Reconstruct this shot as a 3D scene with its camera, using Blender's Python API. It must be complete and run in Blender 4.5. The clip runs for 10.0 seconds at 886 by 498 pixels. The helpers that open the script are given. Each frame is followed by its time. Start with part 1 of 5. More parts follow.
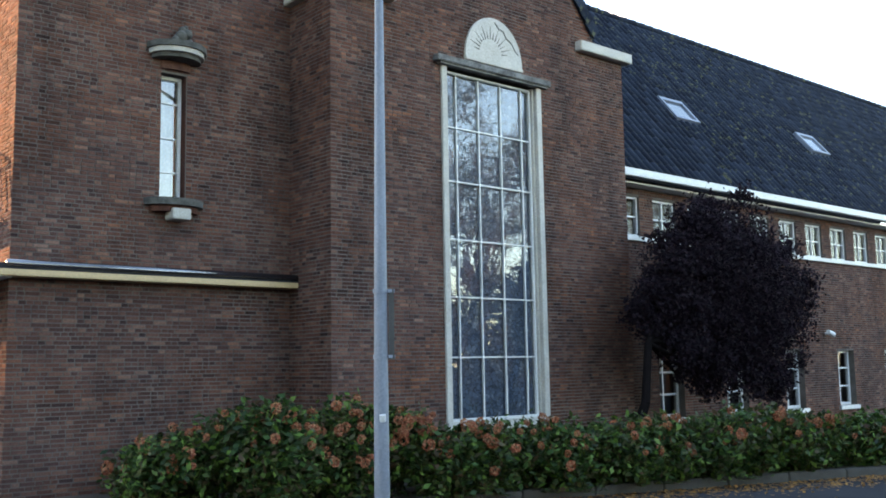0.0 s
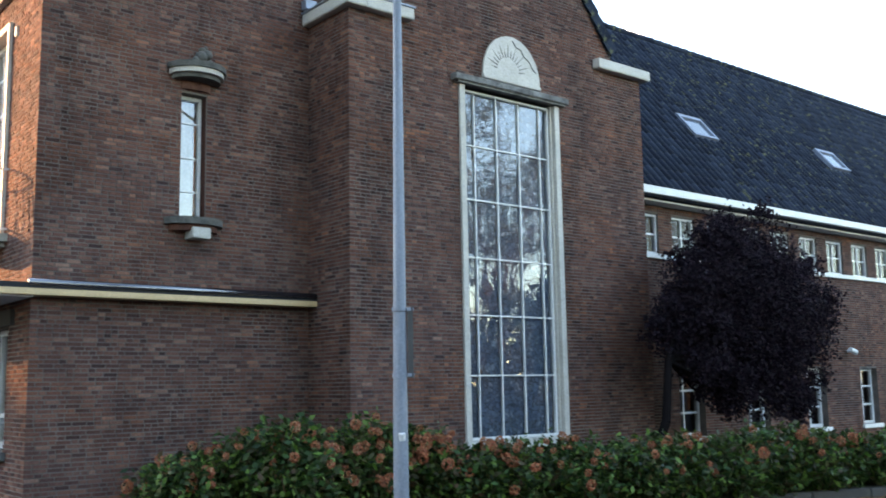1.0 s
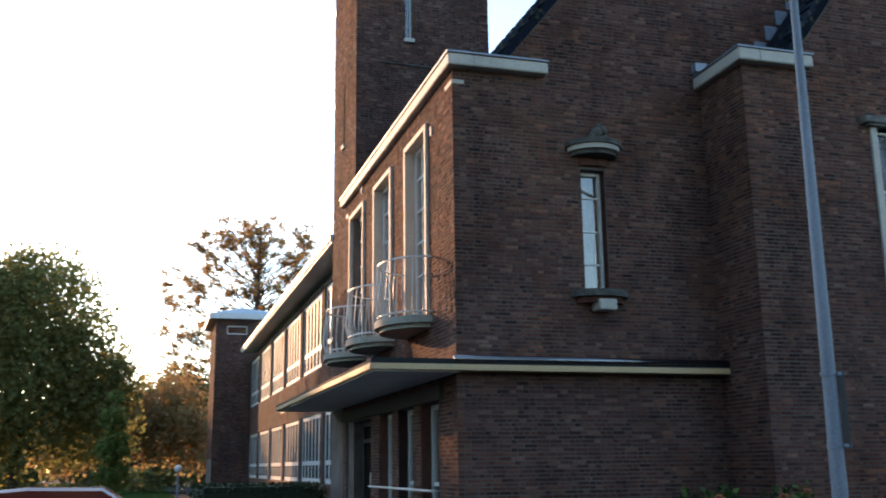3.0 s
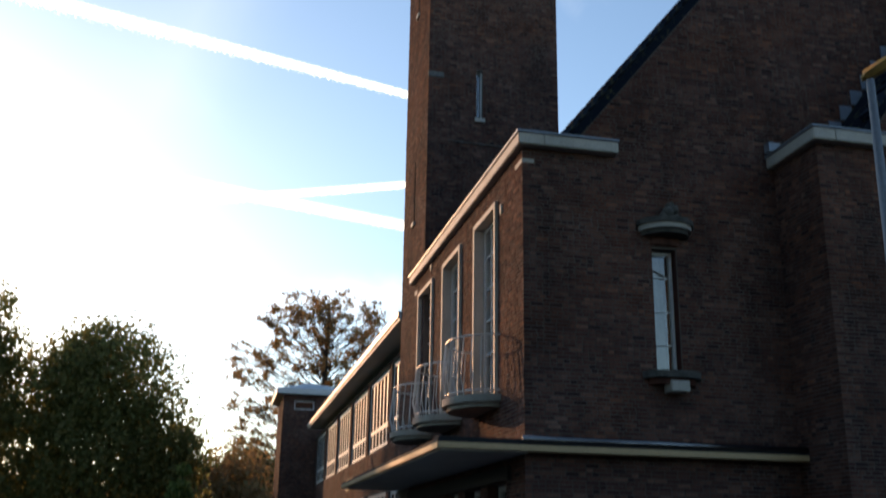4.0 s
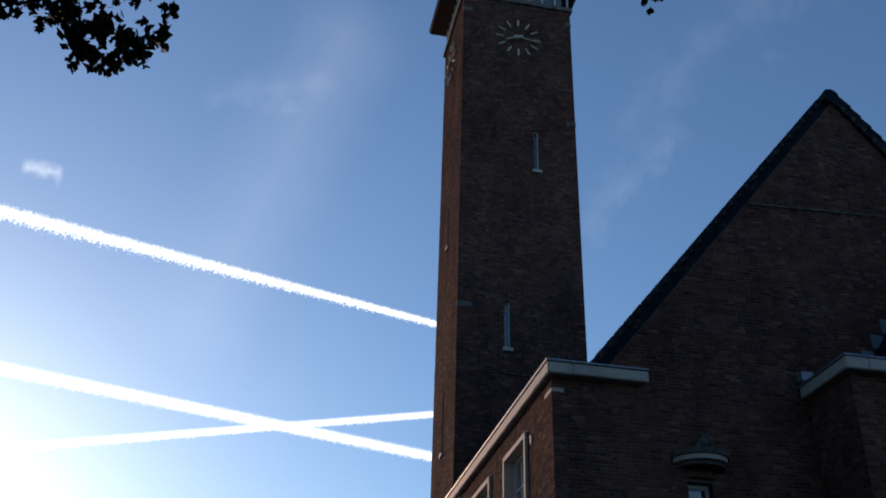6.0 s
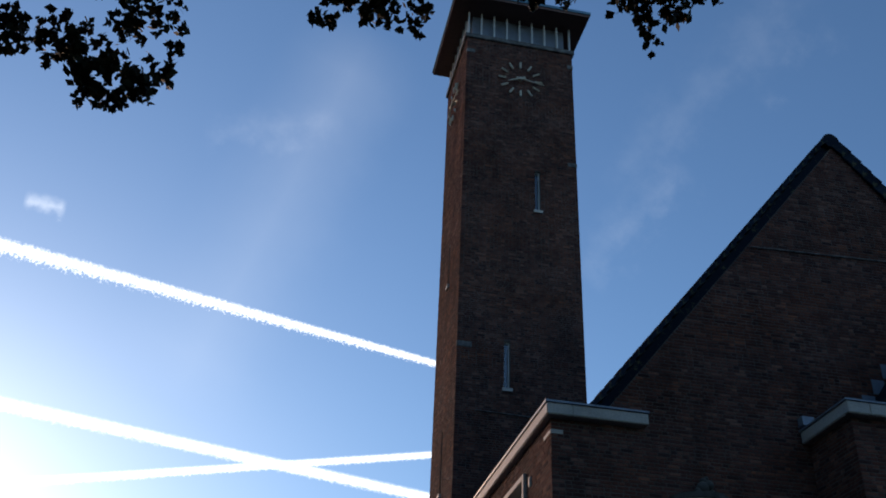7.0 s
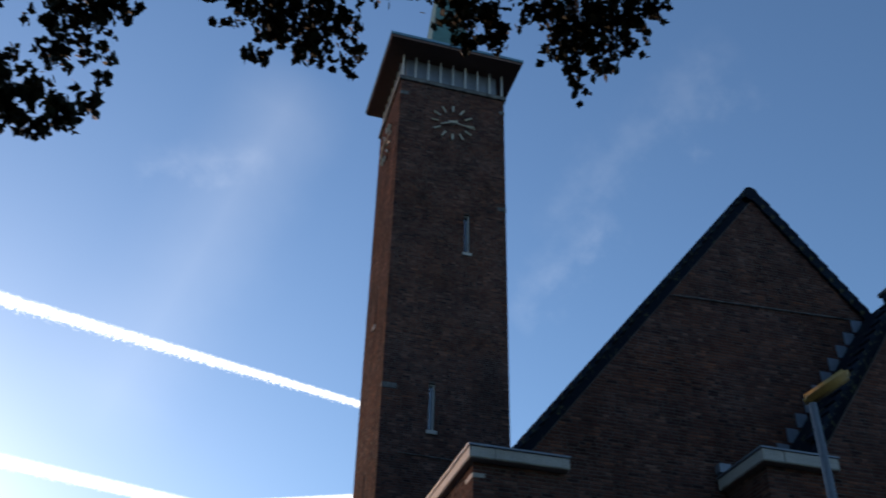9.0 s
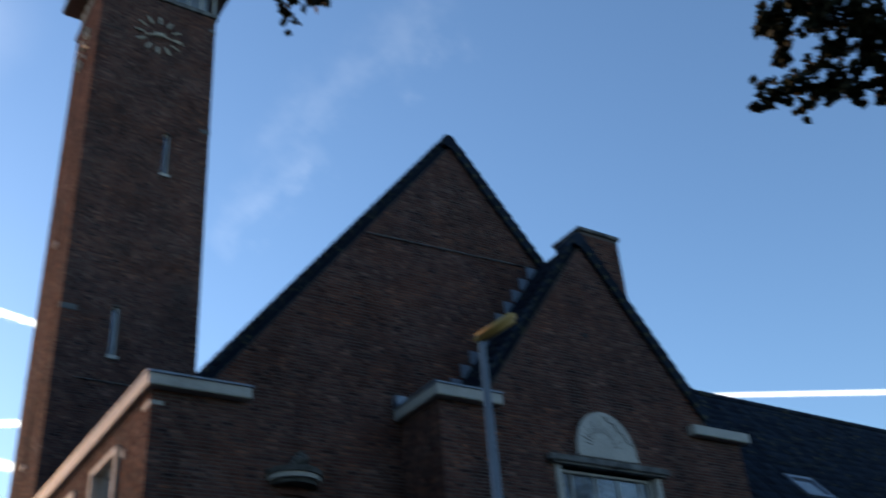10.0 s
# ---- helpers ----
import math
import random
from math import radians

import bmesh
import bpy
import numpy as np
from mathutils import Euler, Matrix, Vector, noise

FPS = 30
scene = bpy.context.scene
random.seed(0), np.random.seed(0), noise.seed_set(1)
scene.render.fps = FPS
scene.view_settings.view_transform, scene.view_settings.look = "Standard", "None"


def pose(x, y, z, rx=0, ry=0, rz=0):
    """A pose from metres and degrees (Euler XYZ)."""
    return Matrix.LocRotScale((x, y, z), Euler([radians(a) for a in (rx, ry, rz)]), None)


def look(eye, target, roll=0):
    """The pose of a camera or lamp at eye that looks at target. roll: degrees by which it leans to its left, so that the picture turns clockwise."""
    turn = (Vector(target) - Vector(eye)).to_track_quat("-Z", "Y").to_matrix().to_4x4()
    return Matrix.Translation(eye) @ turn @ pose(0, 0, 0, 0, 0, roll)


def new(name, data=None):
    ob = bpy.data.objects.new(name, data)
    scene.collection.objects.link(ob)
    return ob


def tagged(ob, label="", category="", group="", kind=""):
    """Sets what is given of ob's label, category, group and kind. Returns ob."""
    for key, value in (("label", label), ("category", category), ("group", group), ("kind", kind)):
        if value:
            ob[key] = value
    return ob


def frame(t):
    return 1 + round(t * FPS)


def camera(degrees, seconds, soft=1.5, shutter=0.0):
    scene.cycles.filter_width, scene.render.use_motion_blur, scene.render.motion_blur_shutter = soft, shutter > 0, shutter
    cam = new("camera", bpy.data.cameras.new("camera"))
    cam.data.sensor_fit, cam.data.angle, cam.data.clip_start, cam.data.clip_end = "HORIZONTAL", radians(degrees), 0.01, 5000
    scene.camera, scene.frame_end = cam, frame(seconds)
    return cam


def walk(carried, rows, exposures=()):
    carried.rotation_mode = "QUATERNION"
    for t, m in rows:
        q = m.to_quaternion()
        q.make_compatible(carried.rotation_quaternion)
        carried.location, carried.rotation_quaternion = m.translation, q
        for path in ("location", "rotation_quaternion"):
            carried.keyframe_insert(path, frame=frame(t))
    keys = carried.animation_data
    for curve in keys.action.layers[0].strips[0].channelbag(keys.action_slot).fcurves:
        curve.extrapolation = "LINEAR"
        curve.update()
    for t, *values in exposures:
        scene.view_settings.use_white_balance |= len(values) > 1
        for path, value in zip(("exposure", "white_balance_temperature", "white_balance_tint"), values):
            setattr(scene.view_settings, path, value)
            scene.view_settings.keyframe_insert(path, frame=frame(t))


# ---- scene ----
# ---- camera: held at arm's length by a viewer who turns on the pavement; rows of seconds, yaw, pitch, roll ----
ARM, MIDWAY = 0.4, radians(27)
cam = camera(48.74, 10.0, soft=1.8, shutter=0.4)
PATH = [
    (0, -40.48, 6.98, 0.99),
    (0.5, -40.45, 7.51, 0.81),
    (1, -39.41, 8.06, 1.04),
    (1.5, -34.53, 9.23, 1.56),
    (2, -25.91, 11.10, 1.81),
    (2.5, -19.77, 12.42, 0.91),
    (2.7, -18.35, 12.32, 0.89),
    (3.8, -12.90, 15.10, -0.57),
    (4, -12.80, 17.01, -0.89),
    (4.5, -12.55, 22.15, -1.49),
    (5, -11.59, 25.38, -1.44),
    (5.5, -11.27, 28.28, -1.43),
    (7, -11.66, 32.64, -2.18),
    (7.5, -11.65, 33.99, -2.48),
    (8, -12.08, 35.56, -2.64),
    (8.5, -12.30, 35.44, -2.42),
    (9, -15.98, 35.17, -1.23),
    (9.5, -21.87, 34.33, 1.33),
    (10, -32.78, 30.71, 4.38),
]
EXPOSURES = [(0.0, 3.42, 9100, 16), (1.0, 3.46, 8900, 16), (1.5, 3.54, 8600, 15), (2.0, 3.56, 8050, 13), (2.6, 2.76, 7600, 11), (3.8, 1.05, 7350, 11), (4.1, 0.72, 7350, 11), (4.5, 0.5, 7250, 10), (5.0, 0.18, 6300, 10), (5.5, -0.16, 5950, 10), (7.0, -0.05, 5850, 10), (8.5, 0.08, 5980, 11), (9.0, 0.19, 6080, 11), (10.0, 0.78, 6250, 10)]
def eye_at(yaw):
    a = radians(-yaw)
    return (ARM * (math.sin(a) - math.sin(MIDWAY)), ARM * (math.cos(a) - math.cos(MIDWAY)), 1.6)


walk(cam, [(t, pose(*eye_at(y), 90 + p, r, y)) for t, y, p, r in PATH], EXPOSURES)

# ---- world and sun ----
SUN_AZ, SUN_EL = radians(-20), radians(13)
world = bpy.data.worlds.new("sky_world")
scene.world = world
world.use_nodes = True
wn = world.node_tree.nodes
sky = wn.new("ShaderNodeTexSky")
sky.sky_type = "NISHITA"
sky.sun_disc = False
sky.sun_elevation = SUN_EL
sky.sun_rotation = SUN_AZ
sky.air_density, sky.dust_density, sky.ozone_density = 1.0, 0.4, 3.0
wn["Background"].inputs[1].default_value = 0.15
world.node_tree.links.new(sky.outputs[0], wn["Background"].inputs[0])
sun_dir = Vector((math.sin(SUN_AZ) * math.cos(SUN_EL), math.cos(SUN_AZ) * math.cos(SUN_EL), math.sin(SUN_EL)))
sun = new("sun", bpy.data.lights.new("sun", "SUN"))
sun.data.energy, sun.data.angle, sun.data.color = 1.9, radians(0.6), (1.0, 0.56, 0.31)
sun.matrix_world = look(sun_dir * 60, (0, 0, 0))


# ---- materials ----
def mat(name, rough=0.7, metal=0.0):
    m = bpy.data.materials.new(name)
    m.use_nodes = True
    b = m.node_tree.nodes["Principled BSDF"]
    b.inputs["Roughness"].default_value, b.inputs["Metallic"].default_value = rough, metal
    return m, m.node_tree.nodes, m.node_tree.links, b


def ramp(nodes, stops):
    r = nodes.new("ShaderNodeValToRGB")
    while len(r.color_ramp.elements) < len(stops):
        r.color_ramp.elements.new(0.5)
    for e, (p, c) in zip(r.color_ramp.elements, stops):
        e.position, e.color = p, (*c, 1)
    return r


def noise_tex(nodes, links, scale, detail=4.0, rough=0.6, coord="Object", stretch=(1, 1, 1)):
    t, mp, n = nodes.new("ShaderNodeTexCoord"), nodes.new("ShaderNodeMapping"), nodes.new("ShaderNodeTexNoise")
    mp.inputs["Scale"].default_value = stretch
    n.inputs["Scale"].default_value, n.inputs["Detail"].default_value, n.inputs["Roughness"].default_value = scale, detail, rough
    links.new(t.outputs[coord], mp.inputs[0])
    links.new(mp.outputs[0], n.inputs["Vector"])
    return n


def mix_rgb(nodes, links, kind, fac, a, b):
    m = nodes.new("ShaderNodeMix")
    m.data_type, m.blend_type = "RGBA", kind
    for sock, v in ((m.inputs[0], fac), (m.inputs[6], a), (m.inputs[7], b)):
        if isinstance(v, (int, float)):
            sock.default_value = v
        elif isinstance(v, tuple):
            sock.default_value = (*v, 1)
        else:
            links.new(v, sock)
    return m.outputs[2]


def bump(nodes, links, bsdf, height, strength=0.3, dist=0.01):
    b = nodes.new("ShaderNodeBump")
    b.inputs["Strength"].default_value, b.inputs["Distance"].default_value = strength, dist
    links.new(height, b.inputs["Height"])
    links.new(b.outputs[0], bsdf.inputs["Normal"])


def plain(name, c, rough=0.6, metal=0.0, dirt=0.35, scale=3.0, dark=0.55, grain=40.0, relief=0.15, stretch=(1, 1, 1)):
    """A surface of one colour with dirt in patches and a fine grain."""
    m, n, l, b = mat(name, rough, metal)
    big, fine = noise_tex(n, l, scale, 5, 0.65, stretch=stretch), noise_tex(n, l, grain, 3, 0.6)
    r = ramp(n, [(0.35, tuple(v * dark for v in c)), (0.65, c)])
    l.new(big.outputs[0], r.inputs[0])
    col = mix_rgb(n, l, "MIX", dirt, c, r.outputs[0])
    g = ramp(n, [(0.3, (0.82, 0.82, 0.82)), (0.7, (1.08, 1.08, 1.08))])
    l.new(fine.outputs[0], g.inputs[0])
    l.new(mix_rgb(n, l, "MULTIPLY", 1.0, col, g.outputs[0]), b.inputs["Base Color"])
    bump(n, l, b, fine.outputs[0], relief, 0.004)
    return m


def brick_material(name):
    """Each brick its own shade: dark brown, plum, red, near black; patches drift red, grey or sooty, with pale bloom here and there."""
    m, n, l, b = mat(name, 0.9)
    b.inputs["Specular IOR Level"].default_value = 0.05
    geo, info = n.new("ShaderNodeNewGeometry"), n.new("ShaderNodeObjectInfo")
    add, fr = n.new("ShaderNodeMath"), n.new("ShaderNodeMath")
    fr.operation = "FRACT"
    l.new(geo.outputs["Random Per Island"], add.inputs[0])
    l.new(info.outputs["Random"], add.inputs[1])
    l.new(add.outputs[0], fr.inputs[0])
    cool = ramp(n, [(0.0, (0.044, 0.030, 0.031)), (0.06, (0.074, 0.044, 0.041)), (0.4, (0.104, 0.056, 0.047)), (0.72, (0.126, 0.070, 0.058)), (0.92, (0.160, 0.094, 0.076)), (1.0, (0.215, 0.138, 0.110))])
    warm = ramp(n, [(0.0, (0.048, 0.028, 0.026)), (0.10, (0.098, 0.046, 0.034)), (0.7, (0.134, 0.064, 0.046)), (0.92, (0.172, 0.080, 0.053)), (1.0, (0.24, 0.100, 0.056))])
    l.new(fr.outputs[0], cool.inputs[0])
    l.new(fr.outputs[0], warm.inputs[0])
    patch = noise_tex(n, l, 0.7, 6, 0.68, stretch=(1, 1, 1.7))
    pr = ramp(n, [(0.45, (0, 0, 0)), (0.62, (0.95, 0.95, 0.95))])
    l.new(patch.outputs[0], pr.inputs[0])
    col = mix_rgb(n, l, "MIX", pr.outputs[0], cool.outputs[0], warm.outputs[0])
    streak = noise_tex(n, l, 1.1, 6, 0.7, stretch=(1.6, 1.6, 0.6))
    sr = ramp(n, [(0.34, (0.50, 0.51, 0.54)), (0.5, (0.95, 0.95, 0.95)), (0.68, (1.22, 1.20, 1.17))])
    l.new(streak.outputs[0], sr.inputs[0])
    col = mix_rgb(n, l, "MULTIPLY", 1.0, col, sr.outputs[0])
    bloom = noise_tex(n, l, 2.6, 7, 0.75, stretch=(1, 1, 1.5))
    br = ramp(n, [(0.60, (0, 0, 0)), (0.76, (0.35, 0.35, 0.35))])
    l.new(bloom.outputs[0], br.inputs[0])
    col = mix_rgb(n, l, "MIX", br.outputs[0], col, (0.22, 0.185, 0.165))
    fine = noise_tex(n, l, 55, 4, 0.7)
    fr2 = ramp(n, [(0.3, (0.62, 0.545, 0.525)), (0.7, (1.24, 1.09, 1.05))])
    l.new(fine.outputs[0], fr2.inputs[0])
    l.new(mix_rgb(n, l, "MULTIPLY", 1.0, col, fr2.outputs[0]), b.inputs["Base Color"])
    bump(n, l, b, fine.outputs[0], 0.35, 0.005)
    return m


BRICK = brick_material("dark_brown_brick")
MORTAR = plain("mortar", (0.140, 0.114, 0.099), 0.97, dirt=0.85, scale=1.3, dark=0.35, grain=70)
STONE = plain("white_painted_stone", (0.481, 0.448, 0.394), 0.7, dirt=0.5, scale=2.5, dark=0.62)
GREYSTONE = plain("weathered_concrete", (0.20, 0.195, 0.185), 0.9, dirt=0.95, scale=5, dark=0.3, relief=0.4)
PALECONCRETE = plain("pale_concrete", (0.36, 0.34, 0.29), 0.9, dirt=0.7, scale=4, dark=0.6)
OLDSTONE = plain("sooty_weathered_stone", (0.105, 0.10, 0.088), 0.95, dirt=0.9, scale=7, dark=0.35, relief=0.6)
WHITE = plain("white_paint", (0.612, 0.612, 0.594), 0.45, dirt=0.3, scale=4, dark=0.75, relief=0.05)
CREAM = plain("cream_paint", (0.52, 0.345, 0.175), 0.5, dirt=0.35, scale=2, dark=0.75, relief=0.05)
SOFFIT = plain("soffit_paint", (0.72, 0.70, 0.66), 0.6, dirt=0.4, scale=1.5, dark=0.75)
LEAD = plain("lead_flashing", (0.221, 0.255, 0.306), 0.5, 0.3, dirt=0.5, scale=3, dark=0.5)
BITUMEN = plain("roofing_felt", (0.010, 0.011, 0.014), 0.9, dirt=0.5, scale=2)
GLOSSY = plain("wet_black_roofing", (0.012, 0.013, 0.018), 0.2, dirt=0.5, scale=2, relief=0.4)
GLOSSY.node_tree.nodes["Principled BSDF"].inputs["IOR"].default_value = 2.4
DARKWOOD = plain("dark_painted_wood", (0.035, 0.03, 0.028), 0.9, dirt=0.3)
# BLACK paints the shade of rooms and hollows as a near-black surface.
BLACK = plain("hollow_shade", (0.03, 0.03, 0.032), 0.9, dirt=0.2)
STEEL = plain("galvanised_steel", (0.184, 0.212, 0.256), 0.55, 0.35, dirt=0.6, scale=2.5, dark=0.6, stretch=(1, 1, 0.3))
COPPER = plain("green_copper", (0.12, 0.24, 0.21), 0.6, 0.2, dirt=0.6, scale=1.5)
BLUEZINC = plain("pale_blue_metal", (0.20, 0.32, 0.38), 0.4, 0.4, dirt=0.4, scale=1.5)
GOLD = plain("pale_gilt_metal", (0.60, 0.55, 0.44), 0.8, 0.0, dirt=0.3)
# Curtain lightened so its colour also stands in for sky mirrored in the panes.
CURTAIN = plain("sky_bright_curtain", (0.70, 0.67, 0.61), 0.9, dirt=0.5, scale=6, stretch=(4, 4, 0.3))


def tile_material():
    m, n, l, b = mat("blue_black_roof_tile", 0.8)
    geo, info = n.new("ShaderNodeNewGeometry"), n.new("ShaderNodeObjectInfo")
    add, fr = n.new("ShaderNodeMath"), n.new("ShaderNodeMath")
    fr.operation = "FRACT"
    l.new(geo.outputs["Random Per Island"], add.inputs[0])
    l.new(info.outputs["Random"], add.inputs[1])
    l.new(add.outputs[0], fr.inputs[0])
    b.inputs["Specular IOR Level"].default_value = 0.1
    shade = ramp(n, [(0.0, (0.005, 0.008, 0.016)), (0.6, (0.009, 0.015, 0.027)), (1.0, (0.016, 0.024, 0.040))])
    l.new(fr.outputs[0], shade.inputs[0])
    moss = noise_tex(n, l, 6.5, 6, 0.72)
    mr = ramp(n, [(0.57, (0, 0, 0)), (0.64, (0.9, 0.9, 0.9))])
    l.new(moss.outputs[0], mr.inputs[0])
    l.new(mix_rgb(n, l, "MIX", mr.outputs[0], shade.outputs[0], (0.085, 0.085, 0.045)), b.inputs["Base Color"])
    fine = noise_tex(n, l, 60, 3)
    bump(n, l, b, fine.outputs[0], 0.2, 0.004)
    return m


TILE = tile_material()


def glass_material(name, tint, ior, rough=0.01, ripple=0.12, size=0.9):
    """A clear pane: what lies behind shows through, and it mirrors by Fresnel's law."""
    m = bpy.data.materials.new(name)
    m.use_nodes = True
    n, l = m.node_tree.nodes, m.node_tree.links
    n.remove(n["Principled BSDF"])
    fr, tr, gl, mx = (n.new("ShaderNode" + k) for k in ("Fresnel", "BsdfTransparent", "BsdfGlossy", "MixShader"))
    fr.inputs["IOR"].default_value = ior
    tr.inputs[0].default_value = (*tint, 1)
    gl.inputs["Roughness"].default_value = rough
    wave = noise_tex(n, l, size, 2)
    bp = n.new("ShaderNodeBump")
    bp.inputs["Strength"].default_value, bp.inputs["Distance"].default_value = ripple, 0.01
    l.new(wave.outputs[0], bp.inputs["Height"])
    l.new(bp.outputs[0], gl.inputs["Normal"])
    l.new(fr.outputs[0], mx.inputs[0])
    l.new(tr.outputs[0], mx.inputs[1])
    l.new(gl.outputs[0], mx.inputs[2])
    l.new(mx.outputs[0], n["Material Output"].inputs[0])
    return m


GLASS = glass_material("window_glass", (0.85, 0.88, 0.9), 2.1)
# Opaque panes without mirroring; the dark colour stands in for shaded glass.
DULLGLASS = plain("shaded_window_glass", (0.06, 0.064, 0.062), 0.5, dirt=0.7, scale=0.8, dark=0.4, relief=0.0)
DULLGLASS.node_tree.nodes["Principled BSDF"].inputs["IOR"].default_value = 1.01
CLEARGLASS = glass_material("clear_window_glass", (0.85, 0.88, 0.9), 1.5)
OLDGLASS = glass_material("rippled_church_glass", (0.85, 0.88, 0.9), 2.1, 0.012, 0.2, 1.8)


def stained_material():
    """Leaded glass seen from outside: dull blue-grey pieces between dark lead lines."""
    m, n, l, b = mat("leaded_stained_glass", 0.35)
    t = n.new("ShaderNodeTexCoord")
    warp = noise_tex(n, l, 2.2, 3)
    mp = mix_rgb(n, l, "LINEAR_LIGHT", 0.12, t.outputs["Object"], warp.outputs[1])
    edge, cell = n.new("ShaderNodeTexVoronoi"), n.new("ShaderNodeTexVoronoi")
    edge.feature = "DISTANCE_TO_EDGE"
    for v in (edge, cell):
        v.inputs["Scale"].default_value = 17.0
        l.new(mp, v.inputs["Vector"])
    tone = ramp(n, [(0.0, (0.06, 0.10, 0.16)), (0.5, (0.13, 0.19, 0.28)), (0.8, (0.09, 0.12, 0.17)), (1.0, (0.26, 0.32, 0.40))])
    sep = n.new("ShaderNodeSeparateColor")
    l.new(cell.outputs["Color"], sep.inputs[0])
    l.new(sep.outputs[0], tone.inputs[0])
    er = ramp(n, [(0.03, (0.28, 0.28, 0.28)), (0.08, (1, 1, 1))])
    l.new(edge.outputs[0], er.inputs[0])
    l.new(mix_rgb(n, l, "MULTIPLY", 1.0, tone.outputs[0], er.outputs[0]), b.inputs["Base Color"])
    bump(n, l, b, er.outputs[0], 0.3, 0.01)
    return m


STAINED = stained_material()


def leaf_material(name, colours, rough=0.55, sheen=0.25):
    """Leaves: one shade each, partly lit through."""
    m, n, l, b = mat(name, rough)
    b.inputs["Specular IOR Level"].default_value = 0.2
    geo = n.new("ShaderNodeNewGeometry")
    r = ramp(n, [(i / max(1, len(colours) - 1), c) for i, c in enumerate(colours)])
    l.new(geo.outputs["Random Per Island"], r.inputs[0])
    l.new(r.outputs[0], b.inputs["Base Color"])
    tl, mx = n.new("ShaderNodeBsdfTranslucent"), n.new("ShaderNodeMixShader")
    l.new(r.outputs[0], tl.inputs[0])
    mx.inputs[0].default_value = sheen
    l.new(b.outputs[0], mx.inputs[1])
    l.new(tl.outputs[0], mx.inputs[2])
    l.new(mx.outputs[0], n["Material Output"].inputs[0])
    return m


BARK = plain("bark", (0.07, 0.055, 0.045), 0.95, dirt=0.7, scale=5, relief=0.6, stretch=(3, 3, 0.5))


# ---- building helpers ----
def box(bm, x0, x1, y0, y1, z0, z1, bevel=0.0):
    r = bmesh.ops.create_cube(bm, size=1, matrix=Matrix.Translation(((x0 + x1) / 2, (y0 + y1) / 2, (z0 + z1) / 2)) @ Matrix.Diagonal((abs(x1 - x0), abs(y1 - y0), abs(z1 - z0), 1)))
    if bevel:
        edges = {e for v in r["verts"] for e in v.link_edges}
        bmesh.ops.bevel(bm, geom=list(edges), offset=bevel, segments=2, affect="EDGES", clamp_overlap=True)


def thing(name, label, category, loc=(0, 0, 0), group="", kind=""):
    ob = new(name)
    ob.location = loc
    ob.empty_display_size = 0.2
    return tagged(ob, label, category, group, kind)


def attach(ob, parent):
    """Parents ob, whose mesh is in world coordinates, keeping it where it is."""
    ob.parent = parent
    base = parent.location.copy()
    if parent.parent:
        base = base + parent.parent.location
    ob.location = -base


def part(name, bm, material, parent, label="", kind="", smooth=False):
    me = bpy.data.meshes.new(name)
    bmesh.ops.recalc_face_normals(bm, faces=bm.faces)
    bm.to_mesh(me)
    bm.free()
    me.materials.append(material)
    if smooth:
        me.shade_smooth()
    ob = new(name, me)
    if parent:
        attach(ob, parent)
    return tagged(ob, label, "", "", kind)


def data_part(name, verts, faces, material, parent, label="", kind="", smooth=False):
    me = bpy.data.meshes.new(name)
    me.from_pydata(verts if isinstance(verts, list) else verts.tolist(), [], faces if isinstance(faces, list) else faces.tolist())
    me.materials.append(material)
    if smooth:
        me.shade_smooth()
    ob = new(name, me)
    if parent:
        attach(ob, parent)
    return tagged(ob, label, "", "", kind)


class Face:
    """An upright face of a building: u runs along it, z up, d out from it."""

    def __init__(self, axis, place):
        self.axis, self.place = axis, place

    def p(self, u, z, d=0.0):
        return (u, self.place - d, z) if self.axis == "y" else (self.place - d, u, z)

    def slab(self, bm, u0, u1, z0, z1, d0, d1, bevel=0.0):
        a, b = self.p(u0, z0, d0), self.p(u1, z1, d1)
        box(bm, min(a[0], b[0]), max(a[0], b[0]), min(a[1], b[1]), max(a[1], b[1]), z0, z1, bevel)


def top_at(outline, u):
    return float(np.interp(u, [p[0] for p in outline], [p[1] for p in outline]))


def wall(name, face, outline, z0, openings, parent, thick=0.3, label=""):
    """A thick wall under an outline of (u, top) points, with openings (u0, u1, z0, z1) right through it."""
    cuts = sorted({p[0] for p in outline} | {o[i] for o in openings for i in (0, 1)})
    cuts = [c for c in cuts if outline[0][0] <= c <= outline[-1][0]]
    verts, faces = [], []

    def block(a, b, la, lb, ha, hb):
        i = len(verts)
        for d in (0.0, -thick):
            verts.extend([face.p(a, la, d), face.p(b, lb, d), face.p(b, hb, d), face.p(a, ha, d)])
        faces.extend([tuple(i + k for k in f) for f in ((0, 1, 2, 3), (7, 6, 5, 4), (0, 4, 5, 1), (1, 5, 6, 2), (2, 6, 7, 3), (3, 7, 4, 0))])

    for a, b in zip(cuts, cuts[1:]):
        m, low = (a + b) / 2, z0
        for o in sorted((o for o in openings if o[0] < m < o[1]), key=lambda o: o[2]):
            if o[2] > low:
                block(a, b, low, low, o[2], o[2])
            low = o[3]
        block(a, b, low, low, top_at(outline, a + 1e-6), top_at(outline, b - 1e-6))
    bm = bmesh.new()
    vs = [bm.verts.new(v) for v in verts]
    for f in faces:
        bm.faces.new([vs[i] for i in f])
    bmesh.ops.remove_doubles(bm, verts=bm.verts, dist=0.0005)
    return part(name, bm, MORTAR, parent, label)


LONG, SHORT, COURSE, JOINT = 0.162, 0.076, 0.0515, 0.0110
brick_mesh = {}


